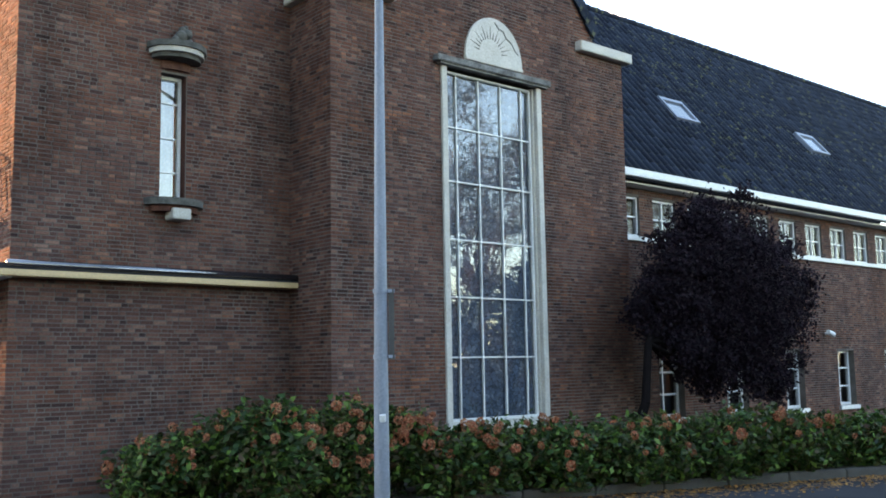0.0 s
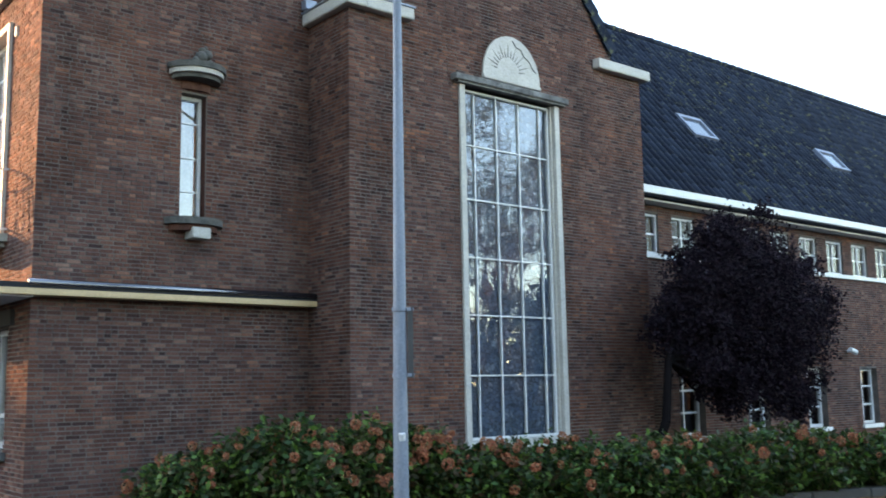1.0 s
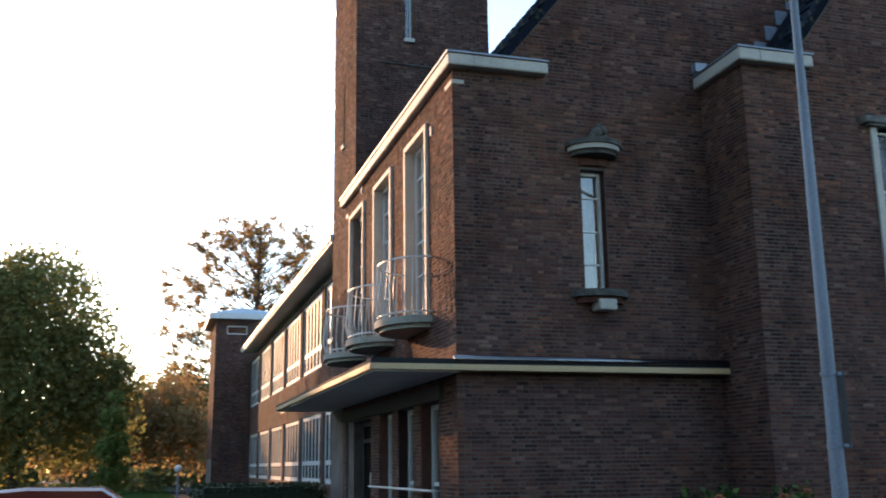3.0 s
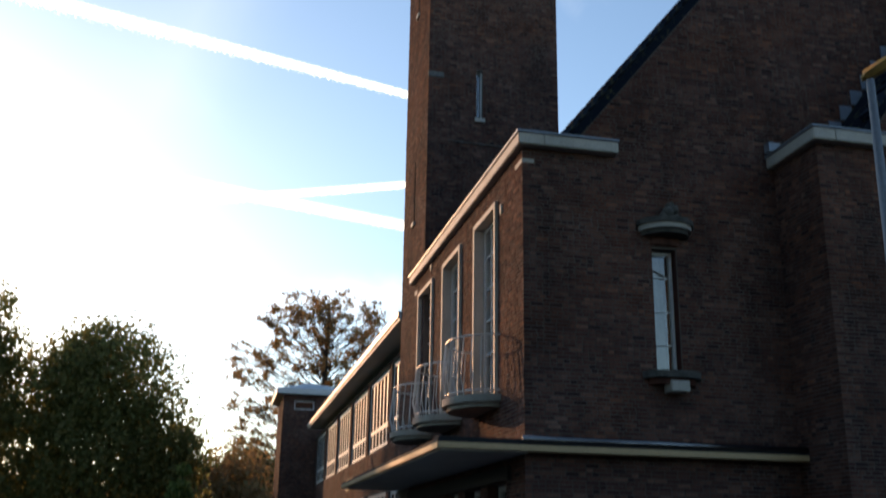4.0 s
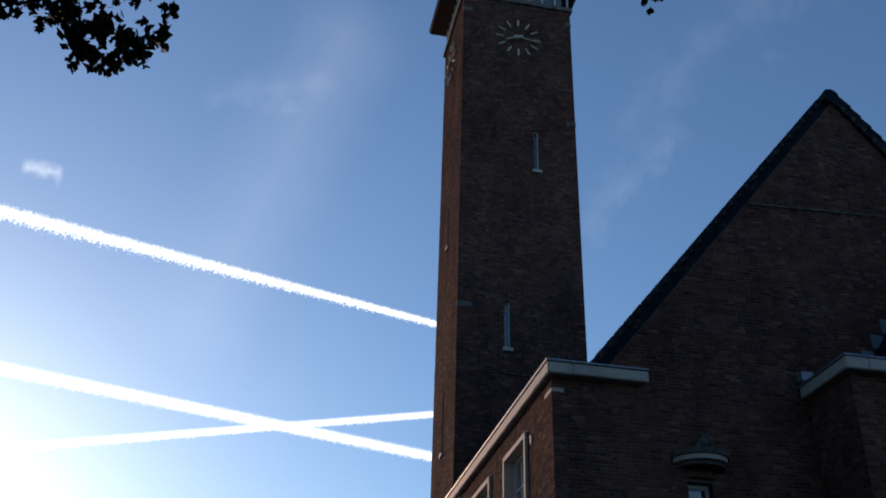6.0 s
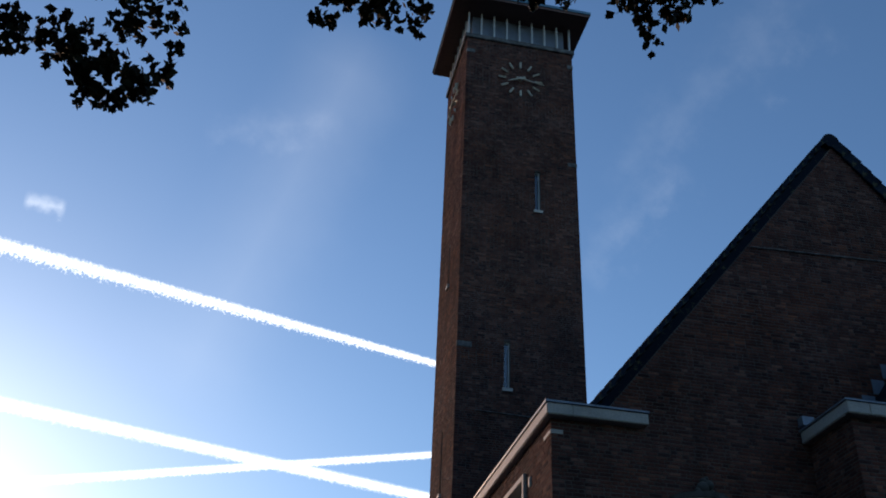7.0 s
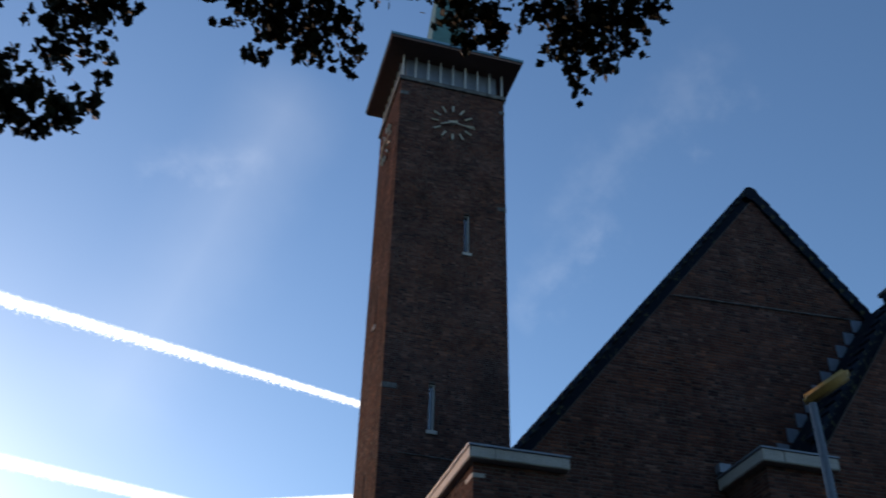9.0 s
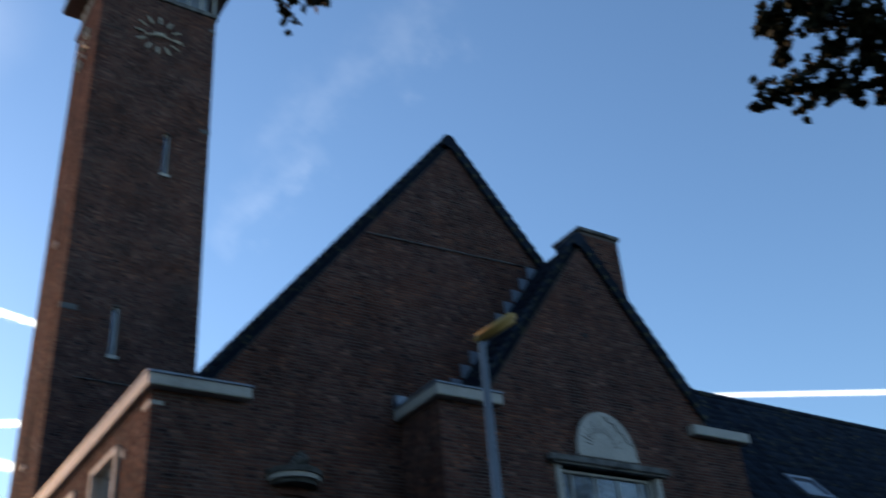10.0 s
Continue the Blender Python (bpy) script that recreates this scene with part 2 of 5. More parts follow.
def bricks(face, outline, z0, openings, owner, single=None, rng=None):
    """Courses of bricks in a mixed bond over a wall; those wholly inside single are objects of their own, the rest one mesh."""
    rng = rng or random.Random(5)
    us, u1 = outline[0][0], outline[-1][0]
    grid = np.arange(us, u1 + 1e-6, 0.01)
    tops = np.interp(grid, [p[0] for p in outline], [p[1] for p in outline])
    flip = face.axis == "x"
    V, F = [], []
    k, z = 0, z0 + 0.006
    while z < tops.max():
        zt = z + COURSE - JOINT
        ok = tops > zt
        for a, b, c, d in openings:
            if c < zt and d > z:
                ok &= ~((grid > a) & (grid < b))
        runs, start = [], None
        for i, good in enumerate(ok):
            if good and start is None:
                start = grid[i]
            if start is not None and (not good or i == len(ok) - 1):
                runs.append((start, grid[i]))
                start = None
        for a, b in runs:
            u, odd = a, (k % 2) * 0.042
            first = True
            while u < b - 0.02:
                n = LONG if rng.random() < 0.5 else SHORT
                if first and odd:
                    n = SHORT + 0.042 * rng.random()
                first = False
                e = min(u + n, b)
                if b - e < 0.05:
                    e = b
                d = 0.006 + rng.uniform(-0.003, 0.003)
                jz = rng.uniform(-0.0022, 0.0022)
                if single and single[0] < u and e < single[1] and single[2] < z < single[3] and abs(e - u - n) < 1e-6 and n in (LONG, SHORT):
                    if n not in brick_mesh:
                        bm = bmesh.new()
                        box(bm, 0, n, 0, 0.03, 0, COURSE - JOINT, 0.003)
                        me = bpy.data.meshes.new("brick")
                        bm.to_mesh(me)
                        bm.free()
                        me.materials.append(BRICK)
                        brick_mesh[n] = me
                    ob = new("brick", brick_mesh[n])
                    attach(ob, owner)
                    q = face.p(u, z + jz, d)
                    ob.location = ob.location + Vector(q)
                else:
                    i = len(V)
                    for dd, s in ((-0.004, 0.0), (d, 0.002)):
                        V.extend([face.p(u + s, z + jz + s, dd), face.p(e - s, z + jz + s, dd), face.p(e - s, zt + jz - s, dd), face.p(u + s, zt + jz - s, dd)])
                    q = ((4, 5, 6, 7), (0, 1, 5, 4), (1, 2, 6, 5), (2, 3, 7, 6), (3, 0, 4, 7))
                    F.extend([tuple(i + j for j in (reversed(f) if flip else f)) for f in q])
                u = e + JOINT
        z += COURSE
        k += 1
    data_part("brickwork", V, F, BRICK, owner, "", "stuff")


def bar(bm, a, b, r0, r1=None, seg=8):
    """A round rod from a to b, tapering from r0 to r1."""
    a, b = Vector(a), Vector(b)
    d = b - a
    m = Matrix.Translation((a + b) / 2) @ d.to_track_quat("Z", "Y").to_matrix().to_4x4()
    bmesh.ops.create_cone(bm, cap_ends=True, segments=seg, radius1=r0, radius2=r0 if r1 is None else r1, depth=d.length, matrix=m)


def half_disc(bm, face, u, z0, z1, ru, rd, seg=20, d0=0.0):
    """A slab with a half-round front standing out from a face."""
    rows = []
    for z in (z0, z1):
        rows.append([bm.verts.new(face.p(u + ru * math.cos(math.pi * i / seg), z, d0 + rd * math.sin(math.pi * i / seg))) for i in range(seg + 1)])
    bm.faces.new(rows[0])
    bm.faces.new(list(reversed(rows[1])))
    for i in range(seg + 1):
        j = (i + 1) % (seg + 1)
        bm.faces.new([rows[0][i], rows[0][j], rows[1][j], rows[1][i]])


def casement(parent, face, u0, u1, z0, z1, cols, rows_, depth=0.12, fw=0.06, bw=0.03, name="window", label="", back=None, material=None, sill=0.0, glass=None, proud=0.0):
    """A window set back in its opening: frame, bars, one pane between bars, and a sill. cols and rows_: where the bars stand."""
    material = material or WHITE
    win = thing(name, "", "", Vector(face.p((u0 + u1) / 2, z0, -depth)) - parent.location)
    win.parent = parent
    tagged(win, label)

    def put(n, material_, *s, bevel=0.0):
        bm = bmesh.new()
        face.slab(bm, *s, bevel)
        return part(n, bm, material_, win)

    f0, f1 = -depth - 0.05, -depth + (proud or 0.03)
    put("frame", material, u0, u0 + fw, z0, z1, f0, f1, bevel=0.006)
    put("frame", material, u1 - fw, u1, z0, z1, f0, f1, bevel=0.006)
    put("frame", material, u0 + fw, u1 - fw, z1 - fw, z1, f0, f1, bevel=0.006)
    put("frame", material, u0 + fw, u1 - fw, z0, z0 + fw, f0, f1, bevel=0.006)
    ue, ze = [u0 + fw, *cols, u1 - fw], [z0 + fw, *rows_, z1 - fw]
    for c in cols:
        put("mullion", material, c - bw / 2, c + bw / 2, z0 + fw, z1 - fw, -depth - 0.03, -depth + (proud - 0.004 if proud else 0.015))
    for i, r in enumerate(rows_):
        put("glazing_bar", material, u0 + fw, u1 - fw, r - bw / 2, r + bw / 2, -depth - 0.028, -depth + (proud - 0.006 if proud else 0.012))
    for a, b in zip(ue, ue[1:]):
        for c, d in zip(ze, ze[1:]):
            q = [face.p(u, z, -depth - 0.012) for u, z in ((a, c), (b, c), (b, d), (a, d))]
            data_part("pane", q, [(0, 1, 2, 3) if face.axis == "y" else (3, 2, 1, 0)], glass or GLASS, win).visible_shadow = False
    # A sheet close behind the glass; in BLACK it paints the room's shade.
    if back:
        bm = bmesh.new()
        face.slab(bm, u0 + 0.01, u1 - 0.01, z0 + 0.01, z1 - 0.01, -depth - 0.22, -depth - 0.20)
        part("backing", bm, back, win, "curtain or dark sheet standing in for room shade")
    if sill:
        put("sill", material, u0 - 0.06, u1 + 0.06, z0 - 0.09, z0 - 0.002, -depth, sill, bevel=0.008)
    return win


# ---- places of the main faces ----
Y_FRONT, Y_BACK, X_LIT, X_SIDE, X_END = 10.60, 11.63, 3.55, 7.27, 13.42
F_FRONT, F_BACK = Face("y", Y_FRONT), Face("y", Y_BACK)
F_LIT, F_SIDE = Face("x", X_LIT), Face("x", X_SIDE)

# ---- church: nave gable, projecting window gable and porch block ----
church = thing("church", "dark brown brick church with two steep gables and porch block", "church", (8, 12, 0))

# window gable
APEX2 = (10.45, 10.10)
SLOPE2 = 1.33
shoulder = 7.0
gable2 = [(X_SIDE, shoulder), (APEX2[0] - (APEX2[1] - shoulder) / SLOPE2, shoulder), APEX2, (APEX2[0] + (APEX2[1] - shoulder) / SLOPE2, shoulder), (X_END, shoulder)]
BW = (9.22, 11.31, 0.74, 6.06)
open2 = [BW]
w = wall("wall", F_FRONT, gable2, 0, open2, church, 0.3, "projecting brick gable wall with a tall window")
bricks(F_FRONT, gable2, 0.4, open2, w, rng=random.Random(11))
w = wall("wall", F_SIDE, [(Y_FRONT + 0.302, shoulder), (Y_BACK + 0.3, shoulder)], 0, [], church, 0.3, "brick return wall")
bricks(F_SIDE, [(Y_FRONT, shoulder), (Y_BACK, shoulder)], 0.4, [], w, rng=random.Random(12))
F_END = Face("x", X_END - 0.3)
wall("wall", F_END, [(Y_FRONT + 0.302, shoulder), (Y_BACK + 3, shoulder)], 0, [], church, 0.3)

# nave gable and porch block front
APEX1 = (8.64, 12.30)
SLOPE1 = 1.24
left_foot = 4.17
gable1 = [(X_LIT, 6.80), (left_foot, 6.80), (left_foot, APEX1[1] - SLOPE1 * (APEX1[0] - left_foot)), APEX1, (APEX1[0] + 3.9, APEX1[1] - SLOPE1 * 3.9)]
gable1[1] = (left_foot - 0.002, 6.80)
NW = (5.33, 5.69, 3.82, 5.48)
open1 = [NW]
w = wall("wall", F_BACK, gable1, 0, open1, church, 0.3, "large brick nave gable and porch wall")
bricks(F_BACK, gable1, 0.2, open1, w, single=(3.6, 6.4, 1.75, 2.55), rng=random.Random(13))
# sunlit side of the porch block with three french windows and the entrance below
FW = [(12.82, 14.08), (14.96, 16.28), (17.13, 18.46)]
FZ = (3.62, 6.39)
EW = [(12.45, 13.35), (13.75, 14.65), (15.05, 15.95)]
DOOR = (16.55, 18.75, 0.15, 2.40)
open3 = [(a, b, *FZ) for a, b in FW] + [(a, b, 0.95, 2.42) for a, b in EW] + [DOOR]
lit = [(Y_BACK + 0.302, 6.80), (19.1, 6.80)]
w = wall("wall", F_LIT, lit, 0, open3, church, 0.3, "sunlit brick side wall of the porch block")
bricks(F_LIT, [(Y_BACK, 6.80), (19.1, 6.80)], 0.2, open3, w, rng=random.Random(14))
bm = bmesh.new()
box(bm, X_LIT + 0.05, 5.5, Y_BACK + 0.31, 19.1, 6.62, 6.72)
part("flat_roof", bm, BITUMEN, church)
bm = bmesh.new()
box(bm, X_LIT + 0.3, 7.6, 18.95, 19.25, 0, 6.6)
part("wall", bm, MORTAR, church)

# cornices
def cornice(bits, parent, label="white stone cornice"):
    bm = bmesh.new()
    for b in bits:
        box(bm, *b, 0.012)
    return part("cornice", bm, STONE, parent, label)


bm = bmesh.new()
# porch block: along the sunlit side, then a short return on the front
cornice([(X_LIT - 0.10, X_LIT + 0.25, Y_BACK - 0.16, 19.12, 6.74, 6.90)], church)
cornice([(X_LIT + 0.25, 4.86, Y_BACK - 0.16, Y_BACK + 0.1, 6.742, 6.898)], church)
box(bm, X_LIT - 0.12, X_LIT + 0.2, Y_BACK - 0.18, 19.14, 6.90, 6.93)
box(bm, X_LIT + 0.2, 4.87, Y_BACK - 0.18, Y_BACK + 0.05, 6.902, 6.928)
part("flashing", bm, LEAD, church)
cornice([(X_LIT - 0.012, X_LIT + 0.17, Y_BACK - 0.012, Y_BACK + 0.32, 6.52, 6.60)], church, "white corner stone")
cornice([(X_LIT - 0.012, X_LIT + 0.1, 18.72, 18.95, 6.46, 6.56)], church, "white corner stone")
# window gable: left pier, wrapping back to the nave wall, and right pier
cornice([(X_SIDE - 0.12, X_SIDE + 0.2, Y_FRONT - 0.15, Y_BACK - 0.01, 6.79, 6.96)], church)
cornice([(X_SIDE + 0.2, 8.30, Y_FRONT - 0.15, Y_FRONT + 0.25, 6.792, 6.958)], church)
cornice([(12.22, X_END + 0.14, Y_FRONT - 0.15, Y_FRONT + 0.6, 6.88, 7.05)], church)
bm = bmesh.new()
box(bm, X_SIDE - 0.14, 8.31, Y_FRONT - 0.165, Y_FRONT + 0.25, 6.96, 6.985)
box(bm, X_SIDE - 0.14, X_SIDE + 0.2, Y_FRONT + 0.25, Y_BACK - 0.01, 6.962, 6.983)
box(bm, X_SIDE - 0.13, X_SIDE + 0.05, Y_BACK - 0.14, Y_BACK - 0.01, 7.03, 7.16)
part("flashing", bm, LEAD, church)


def sloped_roof(apex, slope, reach_l, reach_r, y0, y1, parent, thick=0.12):
    """Two slabs meeting at a ridge that runs along y."""
    for s, reach in ((-1, reach_l), (1, reach_r)):
        V, F = [], []
        n = Vector((slope * s, 0, 1)).normalized() * thick
        for y in (y0, y1):
            for p in ((apex[0], apex[1]), (apex[0] + s * reach, apex[1] - slope * reach)):
                V.append((p[0], y, p[1]))
                V.append((p[0] + n.x, y, p[1] + n.z))
        F = [(0, 2, 3, 1), (4, 5, 7, 6), (0, 1, 5, 4), (2, 6, 7, 3), (0, 4, 6, 2), (1, 3, 7, 5)]
        data_part("roof", V, F, TILE, parent, "blue-black tiled roof slope")


def verge(apex, slope, reach, s, y, parent, depth=0.22, step=0.24):
    """Overlapping verge tiles down one edge of a gable."""
    bm = bmesh.new()
    box(bm, 0, step + 0.05, -0.03, depth, 0.12, 0.185)
    box(bm, 0, step + 0.05, -0.035, 0.0, -0.03, 0.12)
    me = bpy.data.meshes.new("verge_tile")
    bm.to_mesh(me)
    bm.free()
    me.materials.append(TILE)
    ang = math.atan(slope)
    length = reach * math.hypot(1, slope)
    for i in range(int(length / step)):
        d = i * step
        ob = new("verge_tile", me)
        ob.parent = parent
        rot = Matrix.Rotation(ang - 0.14, 4, "Y") if s > 0 else Matrix.Rotation(math.pi, 4, "Z") @ Matrix.Rotation(ang - 0.14, 4, "Y")
        yy = y if s > 0 else y + depth - 0.03
        ob.matrix_basis = Matrix.Translation(Vector((apex[0] + s * d * math.cos(ang), yy, apex[1] - d * math.sin(ang))) - parent.location) @ rot


sloped_roof(APEX1, SLOPE1, 4.5, 7.2, Y_BACK + 0.05, 34, church)
sloped_roof(APEX2, SLOPE2, 2.45, 2.62, Y_FRONT + 0.05, 16, church)
verge(APEX1, SLOPE1, 4.5, -1, Y_BACK - 0.03, church)
verge(APEX1, SLOPE1, 2.6, 1, Y_BACK - 0.03, church)
verge(APEX2, SLOPE2, 2.2, -1, Y_FRONT - 0.03, church)
verge(APEX2, SLOPE2, 2.28, 1, Y_FRONT - 0.03, church)
for ax, az, y0 in ((APEX1[0], APEX1[1], Y_BACK), (APEX2[0], APEX2[1], Y_FRONT)):
    bm = bmesh.new()
    bmesh.ops.create_cone(bm, cap_ends=True, segments=12, radius1=0.13, radius2=0.15, depth=0.5, matrix=pose(ax, y0 + 0.2, az + 0.12, 90))
    part("ridge_tile", bm, TILE, church, smooth=False)
# stepped lead where the small roof meets the nave wall
for i in range(11):
    x = 8.02 + i * 0.205
    zz = APEX2[1] - SLOPE2 * (APEX2[0] - x) + 0.34
    bm = bmesh.new()
    F_BACK.slab(bm, x, x + 0.20, zz - 0.05, zz + 0.18, 0.012, 0.03)
    part("step_flashing", bm, LEAD, church)
# chimney
bm = bmesh.new()
box(bm, 10.93, 11.83, 11.0, 11.7, 7.5, 10.78)
c = part("chimney", bm, MORTAR, church, "brick chimney stack")
bricks(Face("y", 11.0), [(10.93, 10.72), (11.83, 10.72)], 8.4, [], c, rng=random.Random(21))
bm = bmesh.new()
box(bm, 10.88, 11.88, 10.95, 11.75, 10.78, 10.86, 0.015)
part("chimney_cap", bm, GREYSTONE, c)
# thin wires fixed along the gables
bm = bmesh.new()
bar(bm, (6.83, Y_BACK - 0.03, 9.97), (10.13, Y_BACK - 0.03, 10.12), 0.011)
part("wire", bm, GREYSTONE, church, "thin pale wire across the gable")
# Black disc on the wall paints the shade inside a vent hole.
bm = bmesh.new()
bar(bm, (10.25, Y_FRONT - 0.012, 8.35), (10.25, Y_FRONT + 0.02, 8.35), 0.05, seg=12)
part("vent_shade_disc", bm, BLACK, church)

# tall window with its stone surround
u0, u1, z0, z1 = BW
tall = casement(church, F_FRONT, u0 + 0.10, u1 - 0.14, z0 + 0.10, z1 - 0.03, [9.59, 10.045, 10.515, 10.97], [1.76, 2.64, 3.49, 4.36, 5.18], depth=0.10, fw=0.035, bw=0.020, label="tall white-framed window over leaded stained glass", glass=OLDGLASS)
zs = [z0 + 0.11, 1.76, 2.64, 3.49, 4.36, 5.18, z1 - 0.07]
for a, b in zip(zs, zs[1:]):
    bm = bmesh.new()
    F_FRONT.slab(bm, u0 + 0.12, u1 - 0.15, a, b, -0.165, -0.15)
    part("stained_glass", bm, STAINED, tall, "leaded stained glass panel")
for s in ((u0 - 0.01, u0 + 0.10, z0 + 0.1, z1, -0.2, 0.04), (u1 - 0.14, u1 - 0.10, z0 + 0.1, z1, -0.2, -0.03), (u1 - 0.10, u1 + 0.01, z0 + 0.1, z1, -0.2, 0.04)):
    bm = bmesh.new()
    F_FRONT.slab(bm, *s, 0.008)
    part("jamb", bm, STONE, church, "white stone window jamb")
bm = bmesh.new()
F_FRONT.slab(bm, u0 - 0.03, u1 + 0.05, z0 - 0.04, z0 + 0.1, -0.2, 0.09, 0.01)
part("sill", bm, STONE, church, "white stone sill")
bm = bmesh.new()
F_FRONT.slab(bm, u0 - 0.15, u1 + 0.15, z1 + 0.03, z1 + 0.13, -0.1, 0.14, 0.012)
F_FRONT.slab(bm, u0 - 0.08, u1 + 0.10, z1, z1 + 0.03, -0.1, 0.10)
part("lintel", bm, GREYSTONE, church, "weathered stone lintel")
# half-round relief above it with a carved sunburst
bm = bmesh.new()
half = [(10.30 + 0.605 * math.cos(a), 6.27 + 0.74 * math.sin(a) ** 0.9) for a in [math.pi * i / 28 for i in range(29)]]
ring = [[bm.verts.new(F_FRONT.p(u, z, d)) for u, z in half] for d in (-0.02, 0.035)]
bm.faces.new(ring[0]), bm.faces.new(ring[1])
for i in range(29):
    j = (i + 1) % 29
    bm.faces.new([ring[0][i], ring[0][j], ring[1][j], ring[1][i]])
F_FRONT.slab(bm, 9.69, 10.91, 6.24, 6.30, -0.02, 0.06, 0.01)
relief = part("tympanum", bm, STONE, church, "half-round white relief carved with a sunburst")
for i in range(15):
    a = math.pi * (i + 0.7) / 15.4
    r0, r1 = 0.24, 0.36 + 0.09 * (i % 2)
    bm = bmesh.new()
    bar(bm, F_FRONT.p(10.22 + r0 * math.cos(a), 6.42 + r0 * math.sin(a), 0.034), F_FRONT.p(10.22 + r1 * math.cos(a), 6.42 + r1 * math.sin(a), 0.034), 0.010, 0.004, 6)
    part("ray", bm, GREYSTONE, relief)
bm = bmesh.new()
pts = [(10.32, 6.95), (10.40, 6.86), (10.50, 6.84), (10.56, 6.74), (10.68, 6.68), (10.74, 6.58), (10.82, 6.52)]
for a, b in zip(pts, pts[1:]):
    bar(bm, F_FRONT.p(*a, 0.034), F_FRONT.p(*b, 0.034), 0.012, 0.010, 6)
part("carving", bm, GREYSTONE, relief)

# narrow niche window with half-round slabs
casement(church, F_BACK, NW[0], NW[1], NW[2], NW[3], [], [4.20, 4.65, 5.12], depth=0.16, fw=0.05, bw=0.022, label="narrow window with horizontal bars", back=CURTAIN)
bm = bmesh.new()
half_disc(bm, F_BACK, 5.53, 5.70, 5.765, 0.37, 0.34)
part("ledge", bm, STONE, church, "half-round white ledge over the narrow window")
bm = bmesh.new()
half_disc(bm, F_BACK, 5.53, 5.765, 5.84, 0.40, 0.37)
part("ledge", bm, OLDSTONE, church, "half-round weathered ledge")
# The next two corbels are added: dark parts for the shadow under the ledge.
bm = bmesh.new()
half_disc(bm, F_BACK, 5.53, 5.64, 5.70, 0.33, 0.29)
part("corbel", bm, OLDSTONE, church)
bm = bmesh.new()
half_disc(bm, F_BACK, 5.53, 5.53, 5.64, 0.21, 0.06)
part("corbel", bm, BRICK, church)
bm = bmesh.new()
half_disc(bm, F_BACK, 5.53, 3.72, 3.81, 0.40, 0.26)
part("ledge", bm, OLDSTONE, church, "half-round weathered sill slab")
bm = bmesh.new()
half_disc(bm, F_BACK, 5.53, 3.64, 3.72, 0.33, 0.20)
part("corbel", bm, BRICK, church)
bm = bmesh.new()
F_BACK.slab(bm, 5.42, 5.67, 3.54, 3.68, 0, 0.24, 0.01)
part("corbel", bm, STONE, church, "white stone corbel block")
bm = bmesh.new()
for du, dz, dd, rr_ in ((-0.02, 5.95, 0.16, 0.085), (0.06, 5.99, 0.17, 0.07), (0.0, 6.04, 0.15, 0.055), (-0.08, 5.90, 0.15, 0.06), (0.10, 5.89, 0.15, 0.055), (0.04, 6.07, 0.16, 0.035)):
    bmesh.ops.create_icosphere(bm, subdivisions=2, radius=rr_, matrix=Matrix.Translation(F_BACK.p(5.55 + du, dz, dd)))
bar(bm, F_BACK.p(5.55, 5.83, 0.16), F_BACK.p(5.55, 5.92, 0.16), 0.05, seg=10)
part("finial", bm, OLDSTONE, church, "weathered lumpy stone ornament on the ledge", smooth=True)

# french windows and round balconies on the sunlit side
for a, b in FW:
    casement(church, F_LIT, a + 0.08, b - 0.08, FZ[0] + 0.02, FZ[1] - 0.08, [(a + b) / 2 - 0.2, (a + b) / 2 + 0.2], [4.35, 4.85, 5.35, 5.85], depth=0.14, fw=0.06, bw=0.03, label="tall white french window", back=CURTAIN)
    bm = bmesh.new()
    F_LIT.slab(bm, a, a + 0.08, FZ[0], FZ[1], -0.15, 0.05, 0.006)
    F_LIT.slab(bm, b - 0.08, b, FZ[0], FZ[1], -0.15, 0.05, 0.006)
    F_LIT.slab(bm, a + 0.08, b - 0.08, FZ[1] - 0.08, FZ[1], -0.15, 0.05, 0.006)
    part("surround", bm, STONE, church, "pale stone window surround")
    m = (a + b) / 2
    bm = bmesh.new()
    half_disc(bm, F_LIT, m, 3.50, 3.60, 0.78, 0.62)
    half_disc(bm, F_LIT, m, 3.44, 3.50, 0.70, 0.55)
    balcony = part("balcony", bm, PALECONCRETE, church, "half-round concrete balcony with a white steel rail")
    for zz in (3.66, 4.42):
        bm = bmesh.new()
        for i in range(20):
            q = [F_LIT.p(m + 0.73 * math.cos(math.pi * k / 20), zz, 0.57 * math.sin(math.pi * k / 20)) for k in (i, i + 1)]
            bar(bm, q[0], q[1], 0.014, seg=6)
        part("rail", bm, WHITE, balcony)
    for i in range(1, 14):
        g = math.pi * i / 14
        bm = bmesh.new()
        bulge = [(3.60, 1.0), (3.85, 1.10), (4.10, 1.06), (4.42, 1.0)]
        for (za, ka), (zb, kb) in zip(bulge, bulge[1:]):
            bar(bm, F_LIT.p(m + 0.73 * ka * math.cos(g), za, 0.57 * ka * math.sin(g)), F_LIT.p(m + 0.73 * kb * math.cos(g), zb, 0.57 * kb * math.sin(g)), 0.008, seg=5)
        part("baluster", bm, WHITE, balcony)
